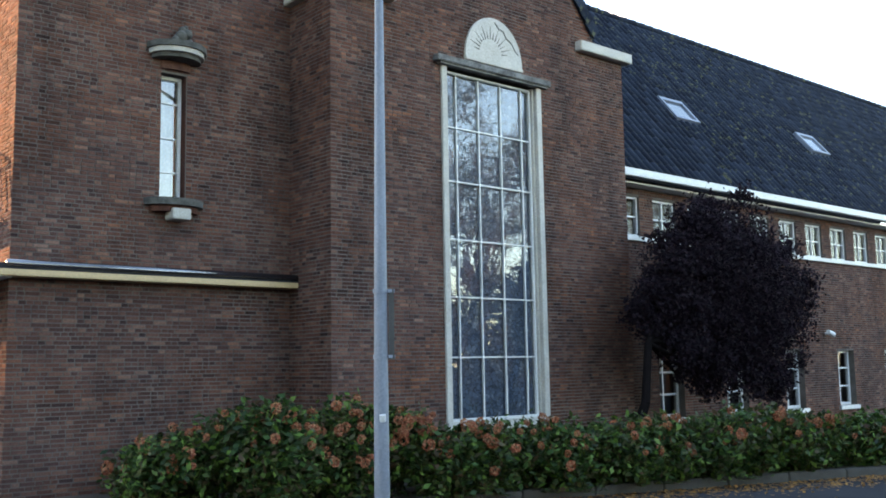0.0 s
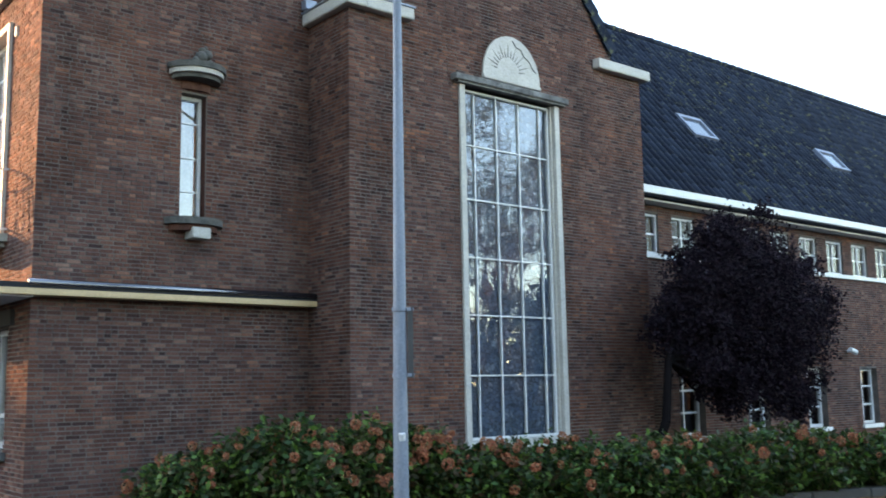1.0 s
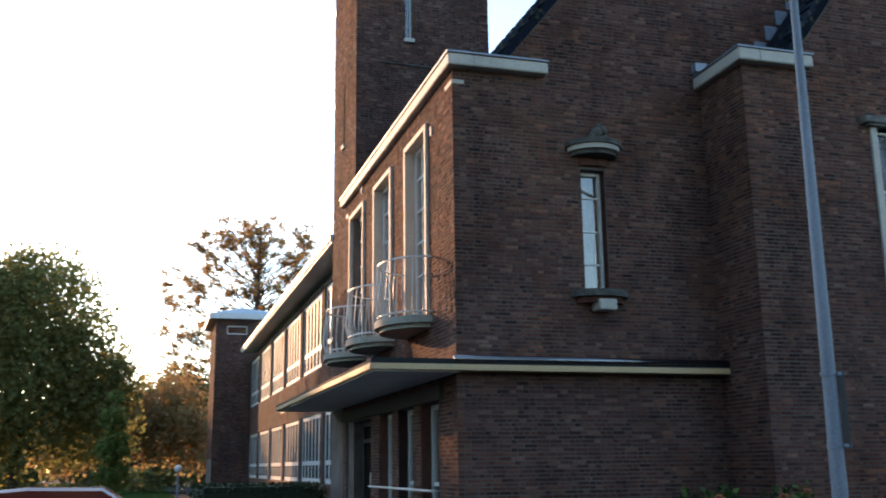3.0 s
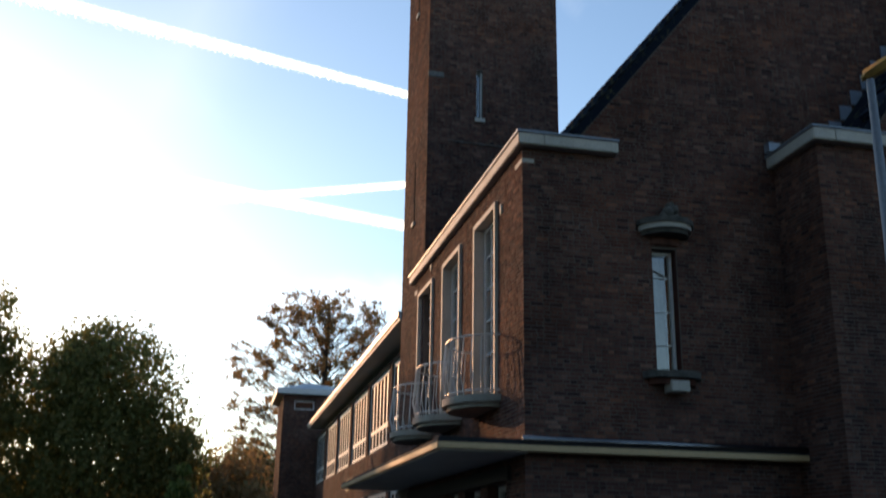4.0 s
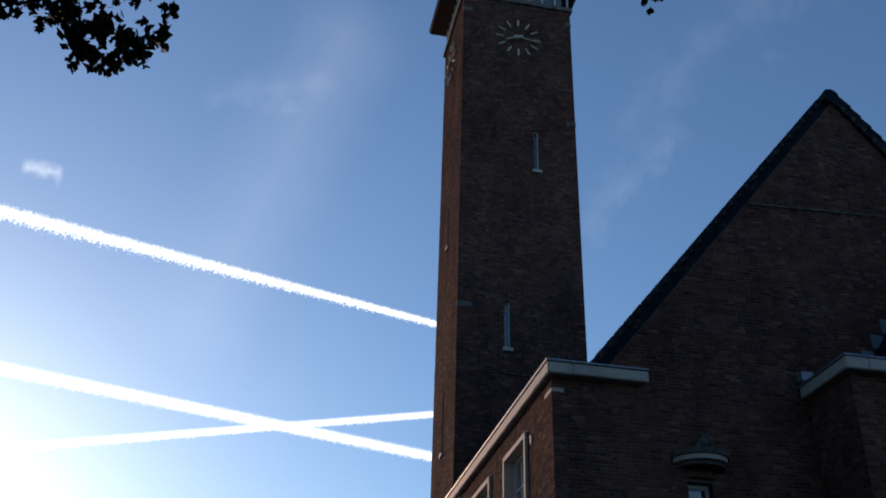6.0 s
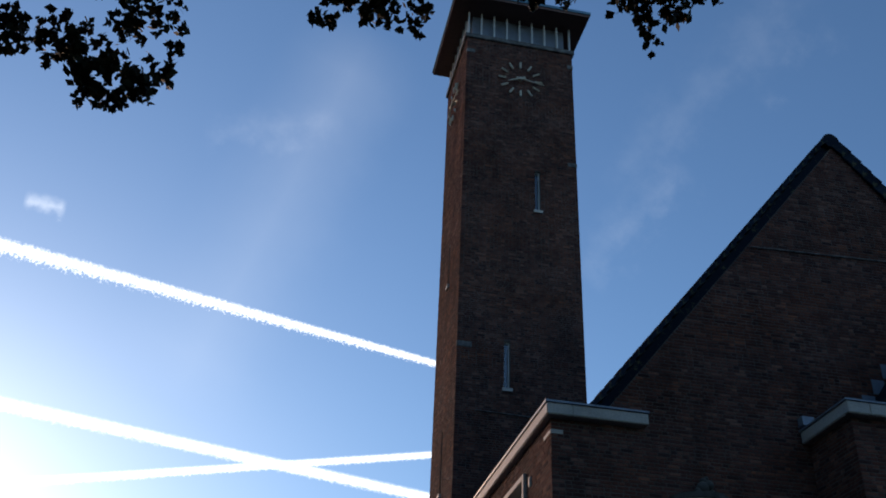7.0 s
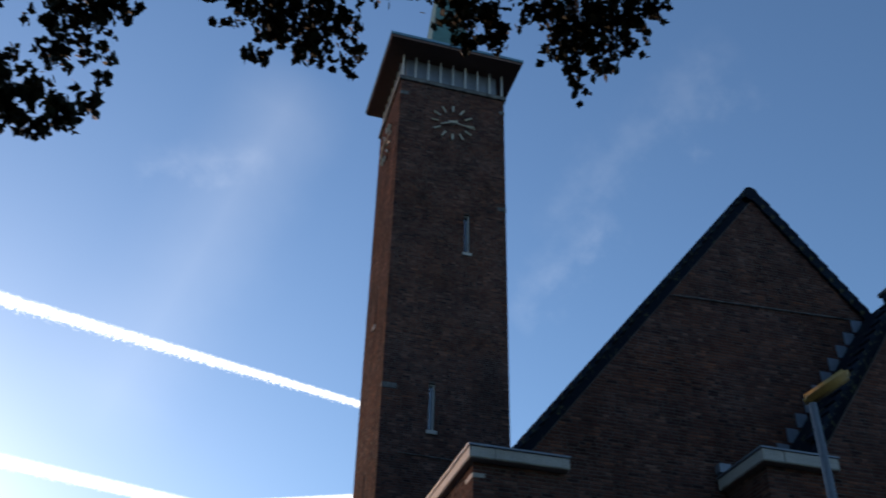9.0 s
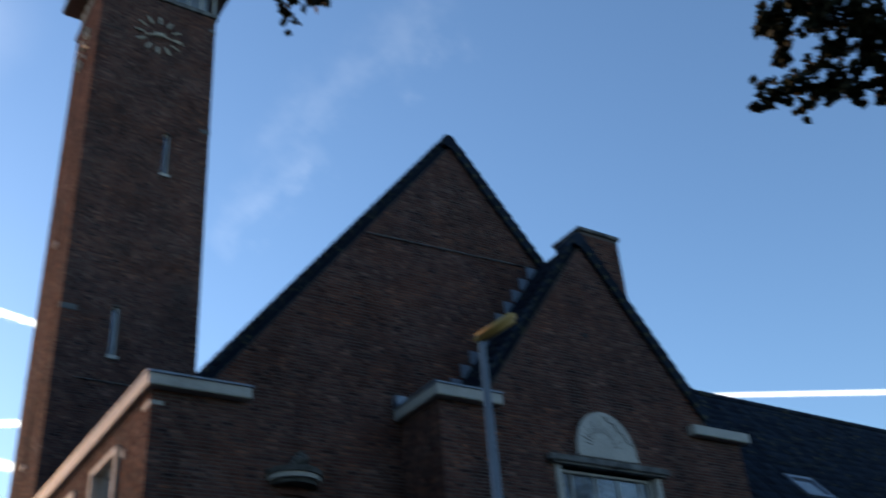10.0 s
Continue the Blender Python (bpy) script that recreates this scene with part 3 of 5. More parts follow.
# entrance under the canopy
for a, b in EW:
    casement(church, F_LIT, a, b, 0.95, 2.42, [(a + b) / 2], [1.35], depth=0.18, fw=0.07, bw=0.05, label="white entrance window", back=BLACK)
bm = bmesh.new()
F_LIT.slab(bm, 12.35, 16.2, 0.83, 0.93, 0, 0.10, 0.01)
part("sill", bm, GREYSTONE, church, "long stone sill")
bm = bmesh.new()
F_LIT.slab(bm, 12.75, 16.3, 0.0, 0.825, 0.008, 0.03)
part("panel", bm, SOFFIT, church, "pale rendered panel under the entrance windows")
for zz in (1.28, 1.06):
    bm = bmesh.new()
    bar(bm, F_LIT.p(12.4, zz, 0.12), F_LIT.p(16.2, zz, 0.12), 0.016)
    for u in (12.45, 14.2, 16.15):
        bar(bm, F_LIT.p(u, zz, 0.12), F_LIT.p(u, zz, -0.05), 0.010)
    part("guard_rail", bm, WHITE, church, "white guard rail")
door = casement(church, F_LIT, DOOR[0], DOOR[1], DOOR[2], DOOR[3], [17.2, 18.1], [2.05], depth=0.2, fw=0.09, bw=0.07, name="door", label="dark wooden entrance door with glass", back=BLACK, material=DARKWOOD)
bm = bmesh.new()
F_LIT.slab(bm, 17.08, 17.14, 1.25, 1.5, -0.17, -0.10, 0.01)
part("door_handle", bm, GOLD, door, "yellow brass pull handle")
for y, z in ((12.61, 6.2), (17.36, 6.65)):
    bm = bmesh.new()
    F_LIT.slab(bm, y - 0.04, y + 0.04, z - 0.07, z + 0.07, -0.01, 0.03, 0.008)
    part("wall_anchor", bm, STONE, church, "small pale wall anchor")
bm = bmesh.new()
F_LIT.slab(bm, 12.2, 19.0, 2.43, 2.62, -0.05, 0.06)
part("beam", bm, DARKWOOD, church, "dark beam under the canopy")
for f, a, b, c, d in [(F_LIT, a, b, 0.95, 2.42) for a, b in EW] + [(F_BACK, *NW)]:
    for u in (a + 0.003, b - 0.009):
        bm = bmesh.new()
        f.slab(bm, u, u + 0.006, c, d, -0.13, -0.002)
        part("reveal", bm, BRICK, church, "brick window reveal")
# canopy
bm = bmesh.new()
box(bm, 2.40, 7.262, 11.38, Y_BACK - 0.012, 2.725, 2.80, 0.008)
box(bm, 2.40, X_LIT - 0.012, Y_BACK - 0.012, 20.5, 2.726, 2.799, 0.008)
part("canopy", bm, CREAM, church, "thin flat canopy with a cream edge")
bm = bmesh.new()
box(bm, 2.46, X_LIT - 0.02, 11.46, 20.4, 2.708, 2.724)
part("soffit", bm, SOFFIT, church)
bm = bmesh.new()
box(bm, 2.41, 7.262, 11.39, Y_BACK - 0.012, 2.80, 2.865)
box(bm, 2.41, X_LIT - 0.012, Y_BACK - 0.012, 20.48, 2.801, 2.84)
part("roofing", bm, BITUMEN, church, "dark roofing felt edge")
bm = bmesh.new()
bar(bm, (X_LIT - 0.1, 11.41, 2.865), (7.25, 11.41, 2.865), 0.046, seg=16)
part("roof_roll", bm, GLOSSY, church, "shiny black roofing roll", smooth=True)

# near-black wall standing in for the shade inside the church
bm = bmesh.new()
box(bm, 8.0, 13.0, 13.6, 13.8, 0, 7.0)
part("shade_wall", bm, BLACK, church)

# ---- bell tower ----
tower = thing("bell_tower", "tall square brick bell tower with clocks, louvred belfry and flat roof", "tower", (5, 19.4, 0))
TX0, TX1, TY0, TY1, TZ = 3.58, 6.42, 18.2, 20.62, 20.05
T_F, T_L = Face("y", TY0), Face("x", TX0)
slit_f = [(5.34, 5.48, 14.85, 16.0), (4.60, 4.74, 10.2, 11.3), (4.0, 4.14, 5.2, 6.2)]
slit_l = [(19.35, 19.49, 13.2, 14.3), (19.35, 19.49, 8.2, 9.6)]
w = wall("wall", T_F, [(TX0, TZ), (TX1, TZ)], 0, slit_f, tower, 0.3, "shaded brick tower front")
bricks(T_F, [(TX0, TZ), (TX1, TZ)], 6.4, slit_f, w, rng=random.Random(31))
w = wall("wall", T_L, [(TY0 + 0.302, TZ), (TY1, TZ)], 0, slit_l, tower, 0.3, "sunlit brick tower side")
bricks(T_L, [(TY0, TZ), (TY1, TZ)], 2.8, slit_l, w, rng=random.Random(32))
bm = bmesh.new()
box(bm, TX1 - 0.3, TX1, TY0 + 0.302, TY1, 0, TZ)
part("wall", bm, MORTAR, tower)
bm = bmesh.new()
box(bm, TX0 + 0.302, TX1 - 0.302, TY1 - 0.3, TY1, 0, TZ)
part("wall", bm, MORTAR, tower)
for f, ss in ((T_F, slit_f), (T_L, slit_l)):
    for a, b, c, d in ss:
        casement(tower, f, a, b, c, d, [], [], depth=0.08, fw=0.025, label="narrow slit window", back=BLACK, name="window")
        bm = bmesh.new()
        f.slab(bm, a - 0.03, b + 0.05, c - 0.08, c - 0.002, -0.05, 0.05)
        part("sill", bm, STONE, tower)
for f, a, b, c, d in ((T_F, 3.57, 3.9, 11.05, 11.17), (T_F, 6.2, 6.43, 16.3, 16.42), (T_F, 3.57, 3.80, 19.55, 19.66), (T_F, 6.28, 6.43, 19.55, 19.66)):
    bm = bmesh.new()
    f.slab(bm, a, b, c, d, -0.05, 0.02)
    part("corner_stone", bm, GREYSTONE, tower)


def clock(face, u, z, r):
    c = thing("clock", "", "", Vector(face.p(u, z, 0)) - tower.location)
    c.parent = tower
    tagged(c, "clock of pale metal strokes on the brick")
    for i in range(12):
        a = math.radians(30 * i)
        du, dz = math.sin(a), math.cos(a)
        bm = bmesh.new()
        bar(bm, face.p(u + r * 0.66 * du, z + r * 0.66 * dz, 0.05), face.p(u + r * du, z + r * dz, 0.05), 0.028, seg=4)
        part("hour_mark", bm, GOLD, c)
    for ang, ln, wd in ((100, 1.05, 0.022), (248, 0.62, 0.034)):
        a = math.radians(ang if face.axis == "y" else -ang)
        bm = bmesh.new()
        bar(bm, face.p(u - 0.12 * math.sin(a), z - 0.12 * math.cos(a), 0.09), face.p(u + r * ln * math.sin(a), z + r * ln * math.cos(a), 0.09), wd, wd * 0.5, 6)
        part("pointer", bm, GOLD, c)
    bm = bmesh.new()
    bar(bm, face.p(u, z, 0.0), face.p(u, z, 0.1), 0.05, seg=12)
    part("hub", bm, GOLD, c)


clock(T_F, 5.0, 18.85, 0.58)
clock(T_L, 19.5, 18.85, 0.58)
bm = bmesh.new()
bar(bm, (4.0, TY0 - 0.03, 9.63), (5.6, TY0 - 0.03, 9.60), 0.011)
part("wire", bm, GREYSTONE, tower, "thin pale wire across the tower")
# belfry
bm = bmesh.new()
box(bm, TX0 - 0.06, TX1 + 0.06, TY0 - 0.06, TY1 + 0.06, TZ, TZ + 0.14, 0.015)
part("ledge", bm, GREYSTONE, tower)
bm = bmesh.new()
box(bm, TX0 + 0.16, TX1 - 0.16, TY0 + 0.16, TY1 - 0.16, TZ + 0.14, 21.02)
part("belfry", bm, plain("grey_louvre", (0.21, 0.24, 0.29), 0.4, dirt=0.7, scale=1.2), tower, "grey boarded belfry behind white posts")
for i in range(9):
    x = TX0 + 0.04 + i * (TX1 - TX0 - 0.08) / 8
    bm = bmesh.new()
    box(bm, x - 0.022, x + 0.022, TY0 + 0.01, TY0 + 0.08, TZ + 0.14, 21.02, 0.006)
    part("post", bm, WHITE, tower)
for i in range(1, 8):
    y = TY0 + 0.04 + i * (TY1 - TY0 - 0.08) / 7
    bm = bmesh.new()
    box(bm, TX0 + 0.01, TX0 + 0.08, y - 0.022, y + 0.022, TZ + 0.14, 21.02, 0.006)
    part("post", bm, WHITE, tower)
bm = bmesh.new()
box(bm, 3.15, 6.78, 17.66, 20.85, 21.02, 21.09)
part("soffit", bm, plain("brown_eaves_boards", (0.17, 0.10, 0.08), 0.8, dirt=0.4, stretch=(1, 6, 1)), tower, "brown boarded eaves")
bm = bmesh.new()
box(bm, 3.12, 6.81, 17.63, 20.88, 21.09, 21.19, 0.01)
part("roof", bm, BLUEZINC, tower, "flat roof with a pale edge")
bm = bmesh.new()
V = [(4.35, 18.6), (5.75, 18.6), (5.75, 20.0), (4.35, 20.0)]
base = [bm.verts.new((x, y, 21.19)) for x, y in V]
mid = [bm.verts.new((5.05 + (x - 5.05) * 0.82, 19.3 + (y - 19.3) * 0.82, 22.2)) for x, y in V]
tip = [bm.verts.new((5.05 + (x - 5.05) * 0.12, 19.3 + (y - 19.3) * 0.12, 28.0)) for x, y in V]
for lo, hi in ((base, mid), (mid, tip)):
    for i in range(4):
        bm.faces.new([lo[i], lo[(i + 1) % 4], hi[(i + 1) % 4], hi[i]])
bm.faces.new(tip)
part("spire", bm, COPPER, tower, "green copper spire")

# ---- right wing ----
wing = thing("school_wing", "long two-storey brick wing with a steep dark tiled roof", "building", (20, 12, 0))
YW = 11.15
F_W = Face("y", YW)
up = [(13.77 + 1.1 * i, 13.77 + 1.1 * i + 0.70, 3.95, 4.69) for i in range(21)]
low = [(a, a + 0.76, 0.62, 1.86) for a in (14.85, 17.0, 19.2, 21.45, 23.75, 26.0, 28.3, 30.6, 32.9)]
w = wall("wall", F_W, [(X_END + 0.002, 4.85), (38, 4.85)], -0.3, up + low, wing, 0.3, "brick wall with white windows")
bricks(F_W, [(X_END + 0.002, 4.85), (30, 4.85)], 0.3, up + low, w, rng=random.Random(41))
for a, b, c, d in up:
    casement(wing, F_W, a, b, c, d, [(a + b) / 2], [(c + d) / 2], depth=0.07, fw=0.042, bw=0.03, label="small white upper window", back=BLACK, glass=CLEARGLASS)
bm = bmesh.new()
F_W.slab(bm, 14.0, 37.5, 3.86, 3.945, -0.05, 0.07, 0.008)
part("sill", bm, WHITE, wing, "long white window sill")
for a, b, c, d in low:
    casement(wing, F_W, a, b, c, d, [a + 0.30], [1.05, 1.46], depth=0.16, fw=0.06, bw=0.035, label="white ground-floor window", back=BLACK, sill=0.06, glass=CLEARGLASS)
# eaves and roof
ZE, YE = 4.97, 10.75
bm = bmesh.new()
box(bm, X_END + 0.01, 38, YE - 0.07, YE + 0.12, ZE - 0.03, ZE + 0.11, 0.01)
part("gutter", bm, WHITE, wing, "white gutter board")
bm = bmesh.new()
box(bm, X_END + 0.01, 38, YE + 0.12, YW + 0.3, ZE - 0.115, ZE - 0.08)
part("soffit", bm, SOFFIT, wing)
RY, RZ = 15.1, 10.30
roof_len = math.hypot(RY - YE, RZ - ZE - 0.08)
V = [(X_END - 1.2, YE, ZE + 0.08), (38, YE, ZE + 0.08), (38, RY, RZ), (X_END - 1.2, RY, RZ), (X_END - 1.2, 2 * RY - YE, ZE), (38, 2 * RY - YE, ZE)]
V = V + [(x, y, z - 0.15) for x, y, z in V]
F = [(0, 1, 2, 3), (3, 2, 5, 4), (6, 9, 8, 7), (9, 10, 11, 8), (0, 6, 7, 1), (4, 5, 11, 10), (0, 3, 9, 6), (3, 4, 10, 9), (1, 7, 8, 2), (2, 8, 11, 5)]
roof = data_part("roof", V, F, TILE, wing, "steep blue-black pantile roof with moss")
bm = bmesh.new()
box(bm, X_END, 38, 19.3, 19.6, 0, ZE)
part("wall", bm, MORTAR, wing)
bm = bmesh.new()
box(bm, 37.7, 38, YW + 0.31, 19.3, 0, ZE)
part("wall", bm, MORTAR, wing)
up_dir = Vector((0, RY - YE, RZ - ZE - 0.08)).normalized()
out_dir = Vector((0, -up_dir.z, up_dir.y))


def roof_point(x, s, h):
    q = Vector((x, YE, ZE + 0.08)) + up_dir * s + out_dir * h
    return (q.x, q.y, q.z)


TW, TL = 0.22, 0.31
prof = [(0.0, 0.010), (0.04, 0.05), (0.10, 0.058), (0.145, 0.018), (0.19, 0.004), (0.225, 0.012)]
tm = bpy.data.meshes.new("tile")
tv, tf = [], []
for k, (s, h) in enumerate(((0.0, 0.012), (TL + 0.04, 0.0))):
    for px, ph in prof:
        tv.append(roof_point(px, s, ph + h))
for px, ph in prof:
    tv.append(roof_point(px, 0.0, ph - 0.004))
n = len(prof)
tf = [(i, i + 1, n + i + 1, n + i) for i in range(n - 1)] + [(2 * n + i, 2 * n + i + 1, i + 1, i) for i in range(n - 1)]
org = Vector(roof_point(0, 0, 0))
tm.from_pydata([tuple(Vector(v) - org) for v in tv], [], tf)
tm.materials.append(TILE)
tm.shade_smooth()
sky_lights = [(17.15, 18.0, 2.25, 3.0), (22.85, 23.7, 2.3, 3.05)]
JV, JF = [], []
rng = random.Random(8)
singles = 0
for r in range(int(roof_len / TL)):
    for c in range(int((34 - X_END + 0.6) / TW)):
        x, s = X_END - 0.6 + c * TW, r * TL + 0.02
        if any(a - 0.15 < x < b - 0.02 and e - 0.3 < s < g for a, b, e, g in sky_lights):
            continue
        q = Vector(roof_point(x + rng.uniform(-0.006, 0.006), s + rng.uniform(-0.008, 0.008), rng.uniform(0, 0.008)))
        if 13.45 < x < 17.0 and r < 17 and singles < 290:
            ob = new("tile", tm)
            attach(ob, roof)
            ob.location = ob.location + q
            singles += 1
        else:
            i = len(JV)
            JV.extend([tuple(Vector(v) - org + q) for v in tv])
            JF.extend([tuple(i + k for k in f) for f in tf])
data_part("tiling", JV, JF, TILE, roof, "", "stuff", True)
for k in range(70):
    x = X_END - 0.8 + k * 0.36
    bm = bmesh.new()
    bmesh.ops.create_cone(bm, cap_ends=True, segments=10, radius1=0.075, radius2=0.10, depth=0.4, matrix=pose(x, RY, RZ + 0.0, 0, 90))
    part("ridge_tile", bm, TILE, roof)
for a, b, e, g in sky_lights:
    sl = thing("skylight", "", "", Vector(roof_point(a, e, 0)) - wing.location)
    sl.parent = wing
    tagged(sl, "tilted roof window with a grey metal frame")
    for q in ((a, a + 0.07, e, g), (b - 0.07, b, e, g), (a + 0.07, b - 0.07, e, e + 0.07), (a + 0.07, b - 0.07, g - 0.1, g)):
        V = [roof_point(x, s, h) for h in (0.0, 0.09) for x, s in ((q[0], q[2]), (q[1], q[2]), (q[1], q[3]), (q[0], q[3]))]
        data_part("frame", V, [(0, 1, 2, 3), (4, 5, 6, 7), (0, 1, 5, 4), (1, 2, 6, 5), (2, 3, 7, 6), (3, 0, 4, 7)], LEAD, sl)
    V = [roof_point(x, s, 0.06) for x, s in ((a + 0.07, e + 0.07), (b - 0.07, e + 0.07), (b - 0.07, g - 0.1), (a + 0.07, g - 0.1))]
    data_part("pane", V, [(0, 1, 2, 3)], GLASS, sl)
    # White sheet under the pane paints the sky's reflection.
    V = [roof_point(x, s, 0.012) for x, s in ((a + 0.05, e + 0.05), (b - 0.05, e + 0.05), (b - 0.05, g - 0.08), (a + 0.05, g - 0.08))]
    data_part("sky_reflection_sheet", V, [(0, 1, 2, 3)], WHITE, sl, "white sheet standing in for sky reflected in the glass")
# near-black wall standing in for the shade inside the wing
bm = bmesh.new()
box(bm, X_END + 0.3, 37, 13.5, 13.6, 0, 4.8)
part("shade_wall", bm, BLACK, wing)
# security camera on the wall
seccam = thing("security_camera", "small white security camera on the brick wall", "camera", F_W.p(20.95, 2.24, 0))
bm = bmesh.new()
bar(bm, F_W.p(20.95, 2.24, 0.0), F_W.p(20.95, 2.24, 0.12), 0.025)
part("bracket", bm, WHITE, seccam)
bm = bmesh.new()
bar(bm, F_W.p(20.80, 2.27, 0.16), F_W.p(21.02, 2.21, 0.16), 0.05, 0.06, 12)
part("housing", bm, WHITE, seccam)

# ---- rear wing along the park ----
rear = thing("rear_wing", "two-storey brick wing with rows of white windows and wide eaves", "building", (5, 32, 0))
XR, YR0, YR1 = 4.05, 20.63, 43.7
F_R = Face("x", XR)
bays = [(21.0 + i * 3.78, 21.0 + i * 3.78 + 3.4) for i in range(6)]
open_r = [(a, b, 4.10, 6.08) for a, b in bays] + [(a, b, 1.2, 2.95) for a, b in bays]
w = wall("wall", F_R, [(YR0, 6.2), (YR1, 6.2)], -0.3, open_r, rear, 0.3, "brick wall with bands of white windows")
bricks(F_R, [(YR0, 6.2), (YR1, 6.2)], 0.4, open_r, w, rng=random.Random(51))
for a, b in bays:
    casement(rear, F_R, a, b, 4.10, 6.08, [a + 3.4 * k / 6 for k in range(1, 6)], [4.65], depth=0.05, fw=0.11, bw=0.11, label="band of white upper windows", back=BLACK, glass=DULLGLASS, proud=-0.001)
    casement(rear, F_R, a, b, 1.20, 2.95, [a + 3.4 * k / 6 for k in range(1, 6)], [1.7], depth=0.05, fw=0.11, bw=0.11, label="band of white lower windows", back=BLACK, glass=DULLGLASS, proud=-0.001)
bm = bmesh.new()
box(bm, 3.50, 9.5, YR0, 42.2, 6.42, 6.56, 0.01)
part("roof", bm, WHITE, rear, "flat roof with a wide white edge")
bm = bmesh.new()
box(bm, 3.54, 4.3, YR0, 42.15, 6.36, 6.42)
part("soffit", bm, SOFFIT, rear)
bm = bmesh.new()
F_R.slab(bm, 31.0, 32.5, 3.3, 3.65, 0.0, 0.03)
part("sign", bm, plain("yellowed_sign", (0.55, 0.42, 0.16), 0.6), rear, "plain yellowish sign board")
bm = bmesh.new()
box(bm, 8.9, 9.2, YR0, YR1, 0, 6.3)
part("wall", bm, MORTAR, rear)
stair = thing("stair_tower", "square brick stair tower with a pale blue metal roof", "tower", (3.5, 45, 0))
F_SF, F_SL = Face("y", 43.75), Face("x", 2.53)
w = wall("wall", F_SF, [(2.53, 8.0), (5.2, 8.0)], -0.3, [(3.0, 3.9, 7.35, 7.75)], stair, 0.3, "brick stair tower front")
bricks(F_SF, [(2.53, 8.0), (5.2, 8.0)], 0.4, [(3.0, 3.9, 7.35, 7.75)], w, rng=random.Random(61))
casement(stair, F_SF, 3.0, 3.9, 7.35, 7.75, [], [], label="white strip window", back=BLACK)
w = wall("wall", F_SL, [(44.06, 8.0), (47.5, 8.0)], -0.3, [], stair, 0.3)
bricks(F_SL, [(43.75, 8.0), (47.5, 8.0)], 2.0, [], w, rng=random.Random(62))
bm = bmesh.new()
box(bm, 2.2, 5.5, 43.4, 47.8, 8.0, 8.2)
box(bm, 2.24, 5.46, 43.44, 47.76, 8.2, 8.24)
part("roof_edge", bm, WHITE, stair, "white roof edge")
bm = bmesh.new()
V = [bm.verts.new(q) for q in ((2.25, 43.45, 8.24), (5.45, 43.45, 8.24), (5.45, 47.75, 8.24), (2.25, 47.75, 8.24), (3.8, 45.0, 8.75), (3.9, 46.2, 8.75))]
for f in ((0, 1, 4), (1, 2, 5, 4), (2, 3, 5), (3, 0, 4, 5)):
    bm.faces.new([V[i] for i in f])
part("roof", bm, BLUEZINC, stair, "pale blue metal roof")

# ---- street lamp ----
PX, PY = 5.485, 7.155
lamp = thing("street_lamp", "galvanised steel lamp post with a tilted yellowish lantern", "street lamp", (PX, PY, 0))
bm = bmesh.new()
bar(bm, (PX, PY, 0), (PX, PY, 1.5), 0.072, 0.066, 20)
bar(bm, (PX, PY, 1.5), (PX + 0.02, PY, 5.8), 0.064, 0.036, 20)
part("pole", bm, STEEL, lamp)
for zz in (1.72, 2.32):
    bm = bmesh.new()
    bar(bm, (PX, PY, zz - 0.018), (PX, PY, zz + 0.018), 0.070, seg=20)
    box(bm, PX + 0.03, PX + 0.11, PY - 0.075, PY - 0.045, zz - 0.015, zz + 0.015)
    part("band", bm, STEEL, lamp, "steel band")
bm = bmesh.new()
e = Vector((0.80, -0.60, 0))
V = [Vector((PX, PY, 0)) + e * a + Vector((0, 0, z)) + Vector((0.6, 0.8, 0)) * b for z in (1.70, 2.34) for a, b in ((0.075, -0.012), (0.125, -0.012), (0.125, 0.10), (0.075, 0.10))]
vs = [bm.verts.new(v) for v in V]
for f in ((0, 1, 2, 3), (4, 5, 6, 7), (0, 1, 5, 4), (1, 2, 6, 5), (2, 3, 7, 6), (3, 0, 4, 7)):
    bm.faces.new([vs[i] for i in f])
part("sign_plate", bm, plain("grey_sign_back", (0.05, 0.048, 0.046), 0.6), lamp, "grey sign seen edge on")
bm = bmesh.new()
bar(bm, (PX - 0.02, PY - 0.05, 1.14), (PX - 0.035, PY - 0.065, 1.2), 0.03, seg=10)
part("sticker", bm, WHITE, lamp, "worn white sticker")
bm = bmesh.new()
h = Matrix.Translation((PX + 0.02, PY, 5.80)) @ Matrix.Rotation(radians(-42), 4, "Z") @ Matrix.Rotation(radians(-27), 4, "Y")
bmesh.ops.create_cube(bm, size=1, matrix=h @ Matrix.Translation((0.2, 0, 0.05)) @ Matrix.Diagonal((0.50, 0.17, 0.09, 1)))
bmesh.ops.bevel(bm, geom=list(bm.edges), offset=0.035, segments=3, affect="EDGES")
lantern = part("lantern", bm, plain("yellowed_lantern", (0.55, 0.34, 0.10), 0.4, dirt=0.4), lamp, "yellowish tilted lantern", smooth=True)

# ---- ground ----
bm = bmesh.new()
for v in ((-900, -900, 0), (900, -900, 0), (900, 900, 0), (-900, 900, 0)):
    bm.verts.new(v)
bm.faces.new(list(bm.verts))
ground = part("ground", bm, plain("asphalt", (0.05, 0.05, 0.053), 1.0, dirt=0.6, scale=0.8, grain=90, relief=0.4), None)
ground.data.materials[0].node_tree.nodes["Principled BSDF"].inputs["IOR"].default_value = 1.05
tagged(ground, "grey asphalt street scattered with leaves", "ground", "", "structure")

